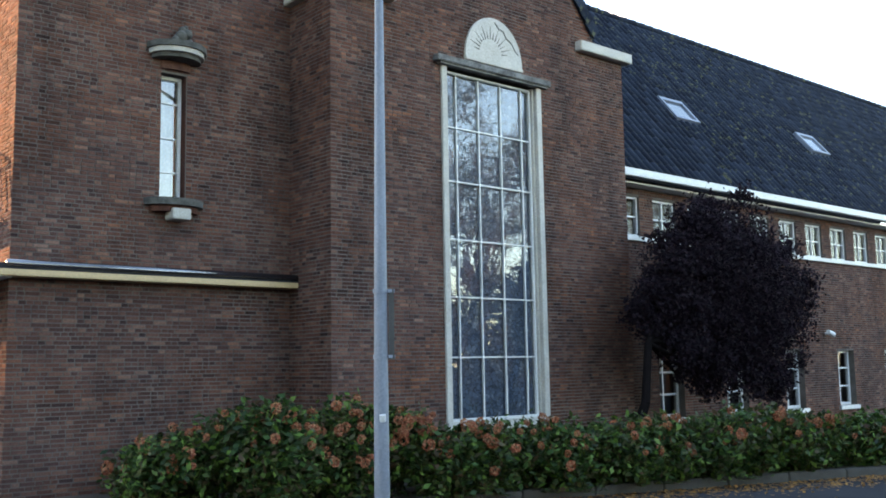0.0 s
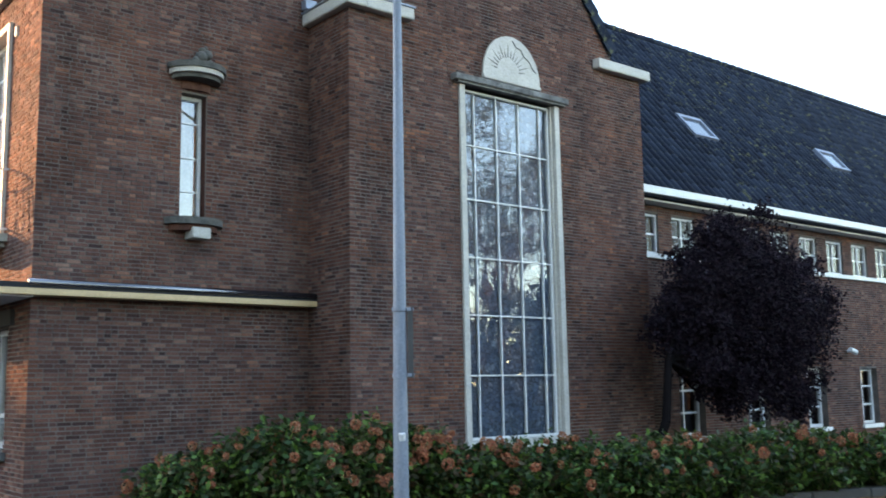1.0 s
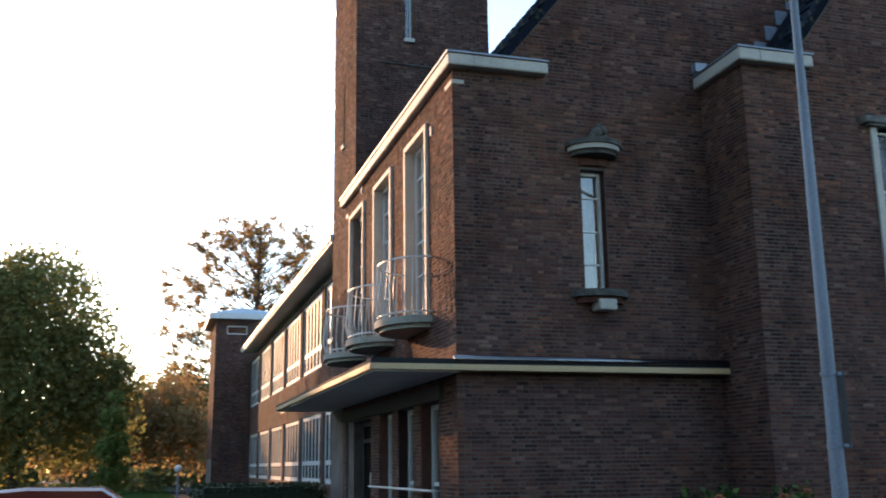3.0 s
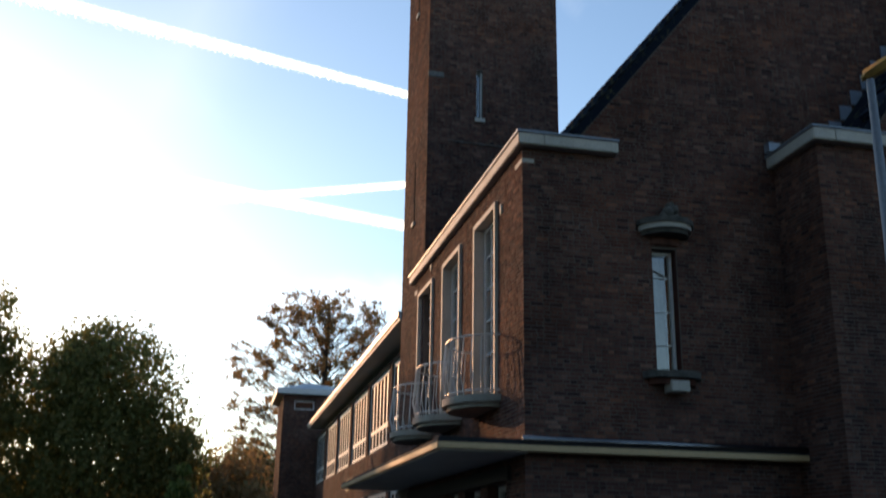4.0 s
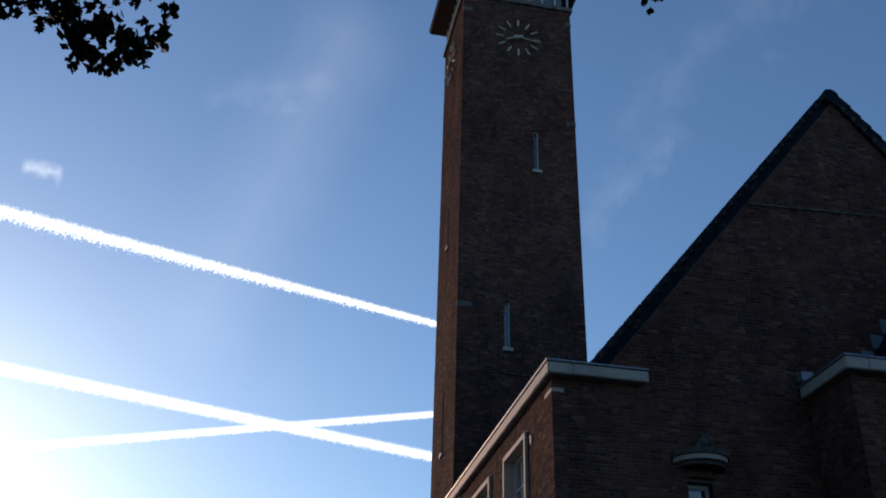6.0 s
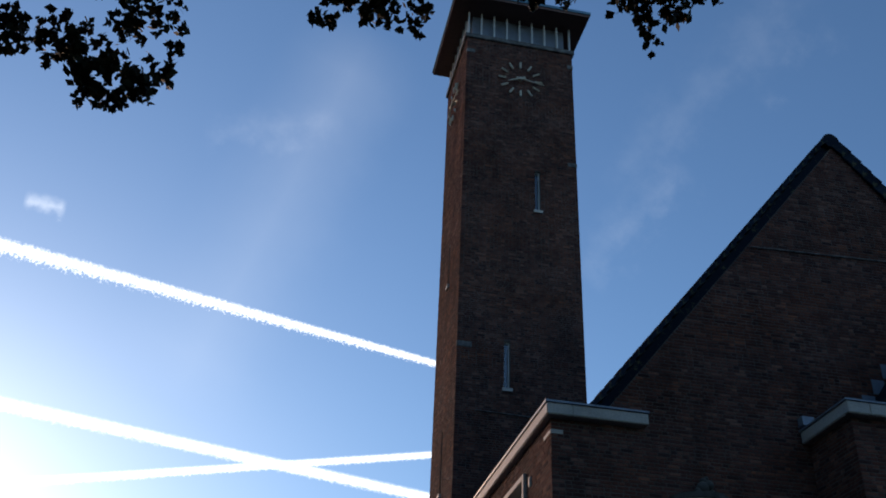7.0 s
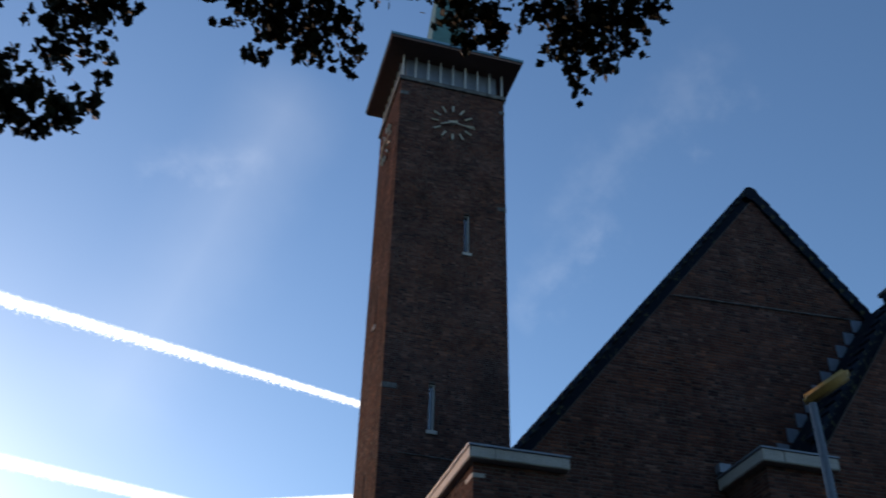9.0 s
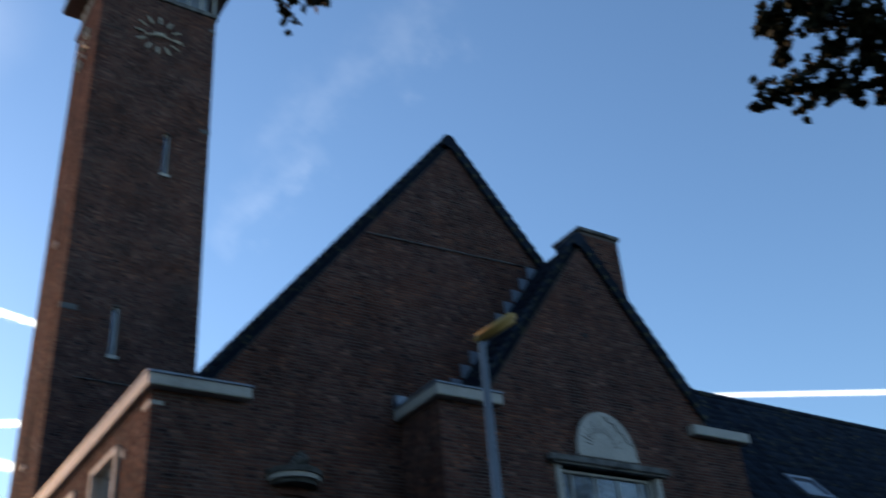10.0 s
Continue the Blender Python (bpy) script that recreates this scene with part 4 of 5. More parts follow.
# ---- bed, kerb and pavement ----
KA, KB = Vector((10.12, 7.97, 0)), Vector((14.02, 6.63, 0))
kd = (KB - KA).normalized()
kn = Vector((-kd.y, kd.x, 0))
SOIL = plain("garden_soil", (0.05, 0.04, 0.03), 0.95, dirt=0.7, scale=4, relief=0.8)
bm = bmesh.new()
c0, c1 = KA - kd * 5.6, KA + kd * 7.2
vs = [bm.verts.new(q) for q in ((c0.x + kn.x * 0.14, c0.y + kn.y * 0.14, 0.10), (c1.x + kn.x * 0.14, c1.y + kn.y * 0.14, 0.10), (18.2, 11.0, 0.10), (3.8, 11.5, 0.10))]
low_v = [bm.verts.new((v.co.x, v.co.y, -0.05)) for v in vs]
bm.faces.new(vs)
for i in range(4):
    bm.faces.new([vs[i], vs[(i + 1) % 4], low_v[(i + 1) % 4], low_v[i]])
bed = part("planting_bed", bm, SOIL, None)
tagged(bed, "raised planting bed of dark soil", "bed", "", "structure")
kerb = thing("kerb", "row of weathered grey kerb stones along the bed", "kerb", tuple(c0), kind="structure")
KSTONE = plain("kerb_stone", (0.0638, 0.0595, 0.051), 0.95, dirt=0.7, scale=3, dark=0.5, relief=0.4)
for i in range(13):
    a, b = c0 + kd * (i * 1.0), c0 + kd * (i * 1.0 + 0.99)
    bm = bmesh.new()
    vs = [bm.verts.new(q + Vector((0, 0, z))) for z in (-0.05, 0.12) for q in (a, b, b + kn * 0.13, a + kn * 0.13)]
    for f in ((0, 1, 2, 3), (4, 5, 6, 7), (0, 1, 5, 4), (1, 2, 6, 5), (2, 3, 7, 6), (3, 0, 4, 7)):
        bm.faces.new([vs[k] for k in f])
    bmesh.ops.bevel(bm, geom=list(bm.edges), offset=0.012, segments=2, affect="EDGES")
    part("kerb_stone", bm, KSTONE, kerb)
GRASS = plain("lawn_grass", (0.035, 0.062, 0.018), 1.0, dirt=0.6, scale=0.6, relief=0.6)
GRASS.node_tree.nodes["Principled BSDF"].inputs["Specular IOR Level"].default_value = 0.0
bm = bmesh.new()
vs = [bm.verts.new(q) for q in ((-70, 24, 0.02), (1.5, 24, 0.02), (1.5, 130, 0.02), (-70, 130, 0.02))]
bm.faces.new(vs)
tagged(part("lawn", bm, GRASS, None), "green park lawn", "lawn", "", "structure")


# ---- plants ----
def leaf_quads(pts, size, rng, long=1.5, flat=0.0):
    """One bent-free leaf of four corners at each point, turned at random; flat: how far leaves lie level."""
    n = len(pts)
    a = rng.normal(size=(n, 3))
    a[:, 2] *= 1 - flat
    a /= np.linalg.norm(a, axis=1)[:, None]
    b = rng.normal(size=(n, 3))
    b[:, 2] *= 1 - flat
    b -= a * (a * b).sum(1)[:, None]
    b /= np.linalg.norm(b, axis=1)[:, None]
    s = size * rng.uniform(0.65, 1.25, (n, 1))
    V = np.stack([pts - a * s * long / 2, pts + b * s * 0.42, pts + a * s * long / 2, pts - b * s * 0.42], 1).reshape(-1, 3)
    F = np.arange(4 * n).reshape(n, 4)
    return V, F


def cloud(blobs, n, rng, shell=0.45, squash=1.0):
    """Points in a set of round clumps (x, y, z, r), thicker towards their skins, gathered in small sprays."""
    w = np.array([b[3] ** 2.2 for b in blobs])
    pick = rng.choice(len(blobs), n // 7 + 1, p=w / w.sum())
    c = np.array([b[:3] for b in blobs])[pick]
    r = np.array([b[3] for b in blobs])[pick]
    d = rng.normal(size=(len(pick), 3))
    d /= np.linalg.norm(d, axis=1)[:, None]
    k = rng.uniform(0, 1, len(pick)) ** shell * rng.uniform(0.85, 1.12, len(pick))
    d[:, 2] *= squash
    core = c + d * (r * k)[:, None]
    pts = np.repeat(core, 7, axis=0)[:n]
    return pts + rng.normal(size=pts.shape) * (np.repeat(r, 7)[:n] * 0.10)[:, None]


def tree(name, label, category, base, fork, blobs, n, size, leafmat, trunk_r, seed, shell=0.45, squash=1.0, group="", flat=0.0, long=1.5, leader=False, limb_least=0.0, bark=BARK):
    rng = np.random.default_rng(seed)
    t = thing(name, label, category, base, group)
    bm = bmesh.new()
    base_v, fork_v = Vector(base), Vector(fork)
    mid = (base_v + fork_v) / 2 + Vector(rng.normal(size=3) * trunk_r * 0.6)
    bar(bm, base_v, mid, trunk_r * 1.15, trunk_r * 0.92, 10)
    bar(bm, mid, fork_v, trunk_r * 0.92, trunk_r * 0.75, 10)
    for b in blobs:
        if b[3] < limb_least:
            continue
        tip = Vector(b[:3])
        root, lr = (base_v.lerp(fork_v, min(0.97, max(0.3, (b[2] - 2.2) / fork_v.z))), 0.4) if leader else (fork_v, 1.0)
        knee = root.lerp(tip, 0.5) + Vector(rng.normal(size=3)) * b[3] * 0.25
        bar(bm, root, knee, trunk_r * 0.5 * lr, trunk_r * 0.28 * lr, 7)
        bar(bm, knee, tip, trunk_r * 0.28 * lr, trunk_r * 0.10 * lr, 6)
        for k in range(5):
            e = tip + Vector(rng.normal(size=3)).normalized() * b[3] * 0.85
            bar(bm, knee.lerp(tip, rng.uniform(0.4, 1)), e, trunk_r * 0.10, trunk_r * 0.03, 5)
    part("trunk", bm, bark, t, "bark-covered trunk and limbs")
    V, F = leaf_quads(cloud(blobs, n, rng, shell, squash), size, rng, long, flat)
    data_part("crown", V, F, leafmat, t, "crown of many small leaves", "stuff")
    return t


PLUM = leaf_material("purple_leaves", [(0.0065, 0.0040, 0.0075), (0.0105, 0.0048, 0.0095), (0.0175, 0.0070, 0.0125)], 0.9, sheen=0.1)
GREEN = leaf_material("green_leaves", [(0.108, 0.156, 0.048), (0.168, 0.228, 0.066), (0.264, 0.276, 0.084)], sheen=0.68)
OLIVE = leaf_material("olive_leaves", [(0.134, 0.146, 0.051), (0.191, 0.191, 0.067), (0.270, 0.224, 0.079)], sheen=0.68)
RUST = leaf_material("rusty_leaves", [(0.276, 0.152, 0.069), (0.359, 0.206, 0.083), (0.235, 0.179, 0.076)], sheen=0.68)
AUTUMN = leaf_material("orange_leaves", [(0.300, 0.204, 0.102), (0.372, 0.228, 0.108), (0.240, 0.216, 0.102)], sheen=0.68)
WOODS = leaf_material("dark_wood_leaves", [(0.084, 0.120, 0.054), (0.132, 0.156, 0.060), (0.180, 0.156, 0.066)], sheen=0.68)
# Near-black leaf colour puts the shade of backlit foliage into the material.
NEARLEAF = leaf_material("silhouette_leaves", [(0.014, 0.02, 0.009), (0.024, 0.028, 0.012), (0.034, 0.026, 0.012)], 0.7, sheen=0.06)
SHRUB = leaf_material("shrub_leaves", [(0.006, 0.018, 0.006), (0.014, 0.040, 0.010), (0.022, 0.058, 0.013), (0.034, 0.028, 0.012), (0.030, 0.082, 0.018), (0.065, 0.034, 0.018), (0.060, 0.135, 0.024), (0.105, 0.165, 0.032)], 0.5, 0.2)
BOXLEAF = leaf_material("hedge_leaves", [(0.015, 0.03, 0.010), (0.03, 0.05, 0.015)], 0.45, 0.15)

PLUMBARK = plain("dark_plum_bark", (0.010, 0.008, 0.008), 1.0, dirt=0.7, scale=6, relief=0.5, stretch=(3, 3, 0.5))
PLUMBARK.node_tree.nodes["Principled BSDF"].inputs["IOR"].default_value = 1.05
plum_blobs = [(12.5 + (x - 12.35) * 0.80, y, z, r * 0.9) for x, y, z, r in [(14.6, 9.35, 3.0, 1.35), (13.55, 9.4, 2.6, 0.95), (15.8, 9.3, 2.7, 1.1), (16.35, 9.25, 2.1, 0.75), (14.2, 9.45, 3.85, 0.7), (15.2, 9.4, 3.8, 0.75), (13.2, 9.35, 3.3, 0.75), (14.8, 9.3, 1.75, 1.0), (15.7, 9.2, 1.5, 0.55), (16.6, 9.3, 2.9, 0.7), (12.75, 9.4, 2.7, 0.6), (13.9, 9.3, 1.6, 0.6), (12.5, 9.4, 2.75, 0.45), (12.95, 9.35, 2.05, 0.6), (13.5, 9.3, 1.7, 0.55), (12.6, 9.4, 2.3, 0.5)]]
pr = np.random.default_rng(12)
for x, y, z, r in list(plum_blobs) * 4:
    d = pr.normal(size=3)
    d /= np.linalg.norm(d)
    plum_blobs.append((x + d[0] * r * 1.1, y + d[1] * r * 0.8, max(0.9, z + d[2] * r * 1.12), pr.uniform(0.16, 0.38)))
tree("plum_tree", "purple-leaved plum tree beside the brick wall", "tree", (11.45, 9.3, 0.08), (12.25, 9.35, 1.95), plum_blobs, 100000, 0.043, PLUM, 0.075, 3, shell=0.7, limb_least=0.42, bark=PLUMBARK)

park = [
    ("green_tree", "full green park tree", (-4.9, 42, 0), (-4.9, 42, 3.0), [(-5.0, 42, 7.6, 2.9), (-7.2, 42, 6.2, 2.3), (-3.2, 42, 5.6, 2.2), (-2.6, 41.5, 3.4, 1.9), (-5.2, 41, 4.2, 2.9), (-5.4, 42, 9.2, 1.3), (-7.6, 42, 3.2, 2.2), (-1.9, 42, 5.0, 1.3), (-6.6, 42, 8.2, 1.6)], 38000, 0.16, OLIVE),
    ("green_tree", "tall green park tree at the lawn edge", (-11.0, 42, 0), (-11.0, 42, 3.0), [(-11.2, 42, 7.6, 2.8), (-9.4, 42, 6.4, 1.6), (-13.4, 42, 6.0, 2.8), (-10.6, 41.5, 3.6, 2.6), (-14.5, 41.5, 3.2, 2.4), (-10.2, 42, 10.3, 1.5), (-12.6, 42, 9.5, 1.9), (-9.2, 42, 8.6, 1.4)], 36000, 0.16, OLIVE),
    ("autumn_tree", "orange autumn tree across the lawn", (-2.2, 56, 0), (-2.2, 56, 1.5), [(-2.2, 56, 4.3, 2.4), (-0.4, 56, 3.6, 1.9), (-4.6, 55.5, 3.2, 2.0), (0.8, 56.5, 5.2, 1.8), (1.9, 56, 3.2, 1.9)], 15000, 0.20, AUTUMN),
    ("autumn_tree", "dark green and brown tree behind the lawn", (4.0, 68, 0), (4.0, 68, 2.0), [(3.2, 68, 5.6, 2.2), (1.6, 68, 6.6, 1.7), (4.8, 68, 4.0, 2.2), (3.4, 67.5, 2.4, 2.2)], 12000, 0.22, WOODS),
    ("young_tree", "slim young green tree on the lawn", (-1.45, 34, 0), (-1.45, 34, 1.0), [(-1.45, 34, 1.4, 0.55), (-1.45, 34, 2.3, 0.55), (-1.5, 34, 3.2, 0.42), (-1.45, 34, 3.9, 0.25)], 3500, 0.11, GREEN)]
for i, (nm, lb, bs, fk, bl, n, sz, mt) in enumerate(park):
    bl = [(x + 0.3, y, z, r) for x, y, z, r in bl]
    tree(nm, lb, "tree", bs, fk, bl, n, sz, mt, 0.05 * bs[1] / 10 if nm != "young_tree" else 0.05, 40 + i, group="park trees")
rr = np.random.default_rng(77)
layers = [(6.0 + rr.uniform(-5.6, 5.6), 62 + rr.normal() * 1.8, z + 0.4 + rr.normal() * 0.4, rr.uniform(0.45, 0.95)) for z in (7.5, 8.3, 9.1, 9.9, 10.7, 11.5, 12.3, 13.1, 13.9, 14.7, 15.5, 16.2) for _ in range(24)]
layers = [(x if z < 14 else 6.1 + (x - 6.0) * (1 - (z - 14) * 0.22), y, z, r) for x, y, z, r in layers]
tree("spreading_tree", "tall sparse tree with layered rusty foliage", "tree", (6.0, 62, 0), (6.2, 62, 16.3), layers, 26000, 0.12, RUST, 0.16, 9, shell=1.0, squash=0.45, leader=True)
rng = np.random.default_rng(5)
wood_blobs = [(x + rng.normal() * 0.8, 98 + rng.normal() * 3, rng.uniform(1.2, 7.2), rng.uniform(2.2, 3.4)) for x in np.arange(-60, 12, 1.3)]
V, F = leaf_quads(cloud(wood_blobs, 46000, rng), 0.42, rng)
woods = data_part("far_woods", V, F, WOODS, None)
tagged(woods, "dark far woods closing the park", "woods", "", "stuff")

rng = np.random.default_rng(15)
low_row = [(x + rng.normal() * 0.6, 73 + rng.normal() * 1.2, rng.uniform(0.6, 2.2), rng.uniform(1.2, 1.9)) for x in np.arange(-30, 9, 1.1)]
V, F = leaf_quads(cloud(low_row, 16000, rng), 0.26, rng)
tagged(data_part("park_shrubs", V, F, WOODS, None), "low dark shrubs along the park edge", "shrubs", "", "stuff")

# Tree row out of view at the left, added to keep bright sky off the panes.
rng = np.random.default_rng(16)
left_row = [(-26 + rng.normal() * 1.5, y + rng.normal(), rng.uniform(1.0, 8.5), rng.uniform(1.8, 3.0)) for y in np.arange(-10, 52, 0.9)]
V, F = leaf_quads(cloud(left_row, 26000, rng), 0.34, rng)
tagged(data_part("park_side_mask_trees", V, F, WOODS, None), "unseen tree row added to darken window reflections", "trees", "", "stuff")

STREETLEAF = leaf_material("street_tree_leaves", [(0.045, 0.0558, 0.027), (0.072, 0.081, 0.036), (0.099, 0.09, 0.045)], sheen=0.3)
# street trees across the road, mirrored in the windows
# Trees of the row that no window mirrors are added to block sky light.
ST = [(27.0, -8.0, 15.0), (33.0, -14.0, 15.5), (41.0, -15.0, 15.0), (52.0, -16.0, 14.0), (17.0, -15.0, 7.0), (8.0, -14.0, 7.0), (-2.0, -15.0, 7.5), (-12.0, -14.0, 8.5), (-22.0, -14.0, 9.0)]
for k, (x, y, h) in enumerate(ST):
    r2 = np.random.default_rng(100 + k)
    bl = [(x + r2.normal() * 2.4, y + r2.normal() * 2.0, h * r2.uniform(0.28, 0.95), r2.uniform(0.9, 1.7)) for _ in range(20)]
    tree("street_tree", "green street tree across the road", "tree", (x, y, 0), (x, y, h * 0.3), bl, 11000, 0.10, STREETLEAF, 0.12, 100 + k, group="street trees", shell=0.7)
# Dark shrub rows out of view, added to hide the horizon's glow from the windows.
rng = np.random.default_rng(6)
row = [(x + rng.normal() * 0.5, -24 + rng.normal() * 0.8, rng.uniform(0.8, 4.6), rng.uniform(1.6, 2.4)) for x in np.arange(-40, 90, 1.6)]
V, F = leaf_quads(cloud(row, 26000, rng), 0.36, rng)
row = [(x, y - 5, z * 1.9, r) for x, y, z, r in row]
V2, F2 = leaf_quads(cloud(row, 22000, rng), 0.36, rng)
V, F = np.concatenate([V, V2]), np.concatenate([F, F2 + len(V)])
tagged(data_part("horizon_mask_shrubs", V, F, NEARLEAF, None), "added shrub rows masking horizon glow in window reflections", "shrubs", "", "stuff")


# tree standing behind the viewer, whose boughs hang into the view
def at(az, el, dist):
    a, e = radians(az), radians(el)
    return (dist * math.sin(a) * math.cos(e), dist * math.cos(a) * math.cos(e), 1.6 + dist * math.sin(e))


HANG = [(-23.2, 42.8, 0.38), (-20.8, 43.5, 0.35), (-25.0, 41.0, 0.38), (-22.0, 39.7, 0.29), (-20.2, 39.9, 0.25), (-23.5, 39.0, 0.32), (-15.4, 45.2, 0.32), (-12.8, 45.9, 0.29), (-11.0, 45.2, 0.18), (-13.1, 44.4, 0.29), (-15.8, 43.2, 0.27), (-12.4, 42.7, 0.22), (-14.7, 41.7, 0.29), (-19.1, 41.0, 0.18), (-17.7, 39.7, 0.32), (-15.6, 39.2, 0.35), (-13.2, 39.1, 0.32), (-11.6, 39.8, 0.20), (-14.6, 37.8, 0.20), (-12.9, 38.3, 0.20), (-16.2, 37.8, 0.24), (-19.3, 38.7, 0.16), (-11.1, 41.4, 0.13), (-6.1, 47.8, 0.22), (-3.3, 47.9, 0.35), (-3.8, 46.3, 0.16), (0.0, 48.1, 0.41), (3.4, 48.1, 0.38), (5.8, 47.8, 0.29), (-0.1, 46.3, 0.29), (3.2, 46.3, 0.29), (5.9, 46.1, 0.25), (-0.7, 44.9, 0.16), (1.6, 45.1, 0.13), (6.5, 44.8, 0.11), (4.8, 45.2, 0.11), (7.3, 49.5, 0.14), (-1.8, 44.9, 0.09), (15.3, 48.7, 0.31), (17.4, 48.4, 0.35), (16.0, 47.0, 0.22), (18.6, 47.2, 0.22), (21.3, 49.1, 0.16), (23.2, 48.6, 0.32), (26.4, 48.2, 0.41), (29.6, 47.9, 0.35), (31.6, 47.8, 0.18), (24.3, 46.8, 0.29), (27.0, 46.4, 0.32), (29.5, 46.4, 0.24), (24.6, 45.4, 0.20), (27.0, 45.1, 0.17), (25.1, 44.2, 0.14), (25.2, 43.6, 0.07), (22.4, 45.9, 0.11), (32.6, 48.2, 0.10)]
HIGH = [(-26 + 7 * i, 52.5 + (i % 2), 0.62) for i in range(10)]
bough = [(*at(a, e, 11.0), r * 1.0) for a, e, r in HANG] + [(*at(a, e, 11.0), r * 1.3) for a, e, r in HIGH]
rng = np.random.default_rng(71)
# unseen crowns over the pavement behind the viewer, added to block sky light
crown = [(rng.uniform(-14, 7), rng.uniform(-11, -3.0), rng.uniform(8.5, 14.5), rng.uniform(1.3, 2.2)) for _ in range(34)]
street_tree = tree("broadleaf_tree", "large broadleaf tree with hanging boughs coloured as dark silhouettes", "tree", (-1.6, -3.2, 0), (-1.0, -0.8, 8.4), bough, 26000, 0.085, NEARLEAF, 0.18, 21, shell=0.75, long=1.25, limb_least=0.37)
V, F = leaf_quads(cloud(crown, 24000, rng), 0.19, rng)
data_part("crown", V, F, NEARLEAF, street_tree, "unseen crown added to block sky light on the walls", "stuff")
SIDE_ = [(60.8, 39.0, 0.27), (63.6, 38.4, 0.32), (66.0, 37.2, 0.35), (67.6, 36.0, 0.38), (59.8, 39.2, 0.11), (60.9, 37.5, 0.20), (63.7, 36.5, 0.27), (65.7, 35.6, 0.29), (58.9, 35.2, 0.16), (58.8, 36.1, 0.14), (60.5, 35.6, 0.24), (62.2, 35.0, 0.29), (63.8, 34.5, 0.24), (60.9, 34.0, 0.13), (64.2, 33.9, 0.19), (57.9, 35.1, 0.08), (66.6, 33.8, 0.32), (62.5, 40.4, 0.38), (66.1, 39.8, 0.44)]
bough = [(*at(a, e, 11.0), r * 0.85) for a, e, r in SIDE_]
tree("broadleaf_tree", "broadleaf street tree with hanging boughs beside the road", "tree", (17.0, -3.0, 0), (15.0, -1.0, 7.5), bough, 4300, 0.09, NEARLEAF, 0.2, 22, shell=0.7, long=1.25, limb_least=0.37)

# hydrangea bushes in the bed
FLOWER = leaf_material("faded_flowers", [(0.24, 0.06, 0.035), (0.38, 0.11, 0.055), (0.35, 0.14, 0.075), (0.40, 0.21, 0.11)], 0.8, 0.2)
rng = np.random.default_rng(31)
heads = []
for k in range(4):
    d = rng.normal(size=(130, 3))
    d /= np.linalg.norm(d, axis=1)[:, None]
    V, F = leaf_quads(d * 0.078 * rng.uniform(0.88, 1.05, (130, 1)) * (1, 1, 0.8), 0.036, rng, 1.1)
    me = bpy.data.meshes.new("flower_head")
    me.from_pydata(V.tolist(), [], F.tolist())
    me.materials.append(FLOWER)
    heads.append(me)
NB = 13
for i in range(NB):
    f = i / (NB - 1)
    p = Vector((4.75, 10.25, 0)).lerp(Vector((15.1, 7.0, 0)), f)
    h = (0.8, 1.08, 1.12, 1.0, 0.76, 0.74, 0.70, 0.72, 0.76, 0.78, 0.70, 0.64, 0.5)[i]
    r = 0.62 + 0.12 * rng.uniform()
    bush = thing("hydrangea_bush", "leafy green hydrangea bush with faded orange-brown flower heads", "bush", (p.x, p.y, 0.1), "hydrangeas in the bed")
    bl = [(p.x + rng.normal() * 0.28, p.y + rng.normal() * 0.3, 0.1 + h * rng.uniform(0.3, 0.72), r * rng.uniform(0.5, 0.75)) for _ in range(9)]
    bl = [(x, y, min(z, 0.1 + h - q * 0.8), q) for x, y, z, q in bl]
    bm = bmesh.new()
    for b in bl:
        bar(bm, (p.x + rng.normal() * 0.06, p.y + rng.normal() * 0.06, 0.1), b[:3], 0.014, 0.006, 5)
    part("stems", bm, BARK, bush)
    V, F = leaf_quads(cloud(bl, 7500, rng, 0.42), 0.062, rng, 1.7, 0.3)
    V[:, 2] = np.maximum(V[:, 2], 0.11)
    data_part("foliage", V, F, SHRUB, bush, "", "stuff")
    for k in range(rng.integers(24, 36) if i < 6 else rng.integers(9, 18)):
        b = bl[rng.integers(len(bl))]
        d = Vector(rng.normal(size=3))
        d = Vector((d.x * 0.9, -abs(d.y), abs(d.z) * 0.9 + 0.1)).normalized()
        q = Vector(b[:3]) + d * b[3] * 1.05
        ob = new("flower_head", heads[rng.integers(4)])
        attach(ob, bush)
        ob.location = ob.location + q
        ob.rotation_euler = tuple(rng.uniform(0, 6, 3))
        ob.scale = (rng.uniform(0.45, 0.95),) * 3
# clipped hedge by the entrance
rng = np.random.default_rng(32)
hedge = thing("clipped_hedge", "low clipped dark green hedge by the entrance", "hedge", (2.0, 20.5, 0))
# Solid dark block paints the shade inside the hedge.
bm = bmesh.new()
box(bm, 0.85, 3.25, 19.4, 21.6, 0, 1.24, 0.12)
part("core", bm, plain("hedge_shade", (0.02, 0.028, 0.012), 0.95), hedge, "dark core standing in for shade among the leaves")
pts = rng.uniform((0.8, 19.35, 0.05), (3.3, 21.65, 1.30), (16000, 3))
edge = (np.abs(pts[:, 0] - 2.05) > 1.15) | (np.abs(pts[:, 1] - 20.5) > 1.05) | (pts[:, 2] > 1.2)
V, F = leaf_quads(pts[edge], 0.05, rng)
data_part("foliage", V, F, BOXLEAF, hedge, "", "stuff")
# fallen leaves
rng = np.random.default_rng(33)
n = 3400
along, off = rng.uniform(-5.5, 7.5, n), -np.abs(rng.normal(size=n)) * 0.45 - 0.02
pts = np.array([tuple(KA + kd * a + kn * o) for a, o in zip(along, off)])
pts[:, 2] = 0.012
V, F = leaf_quads(pts, 0.048, rng, 1.3, 0.93)
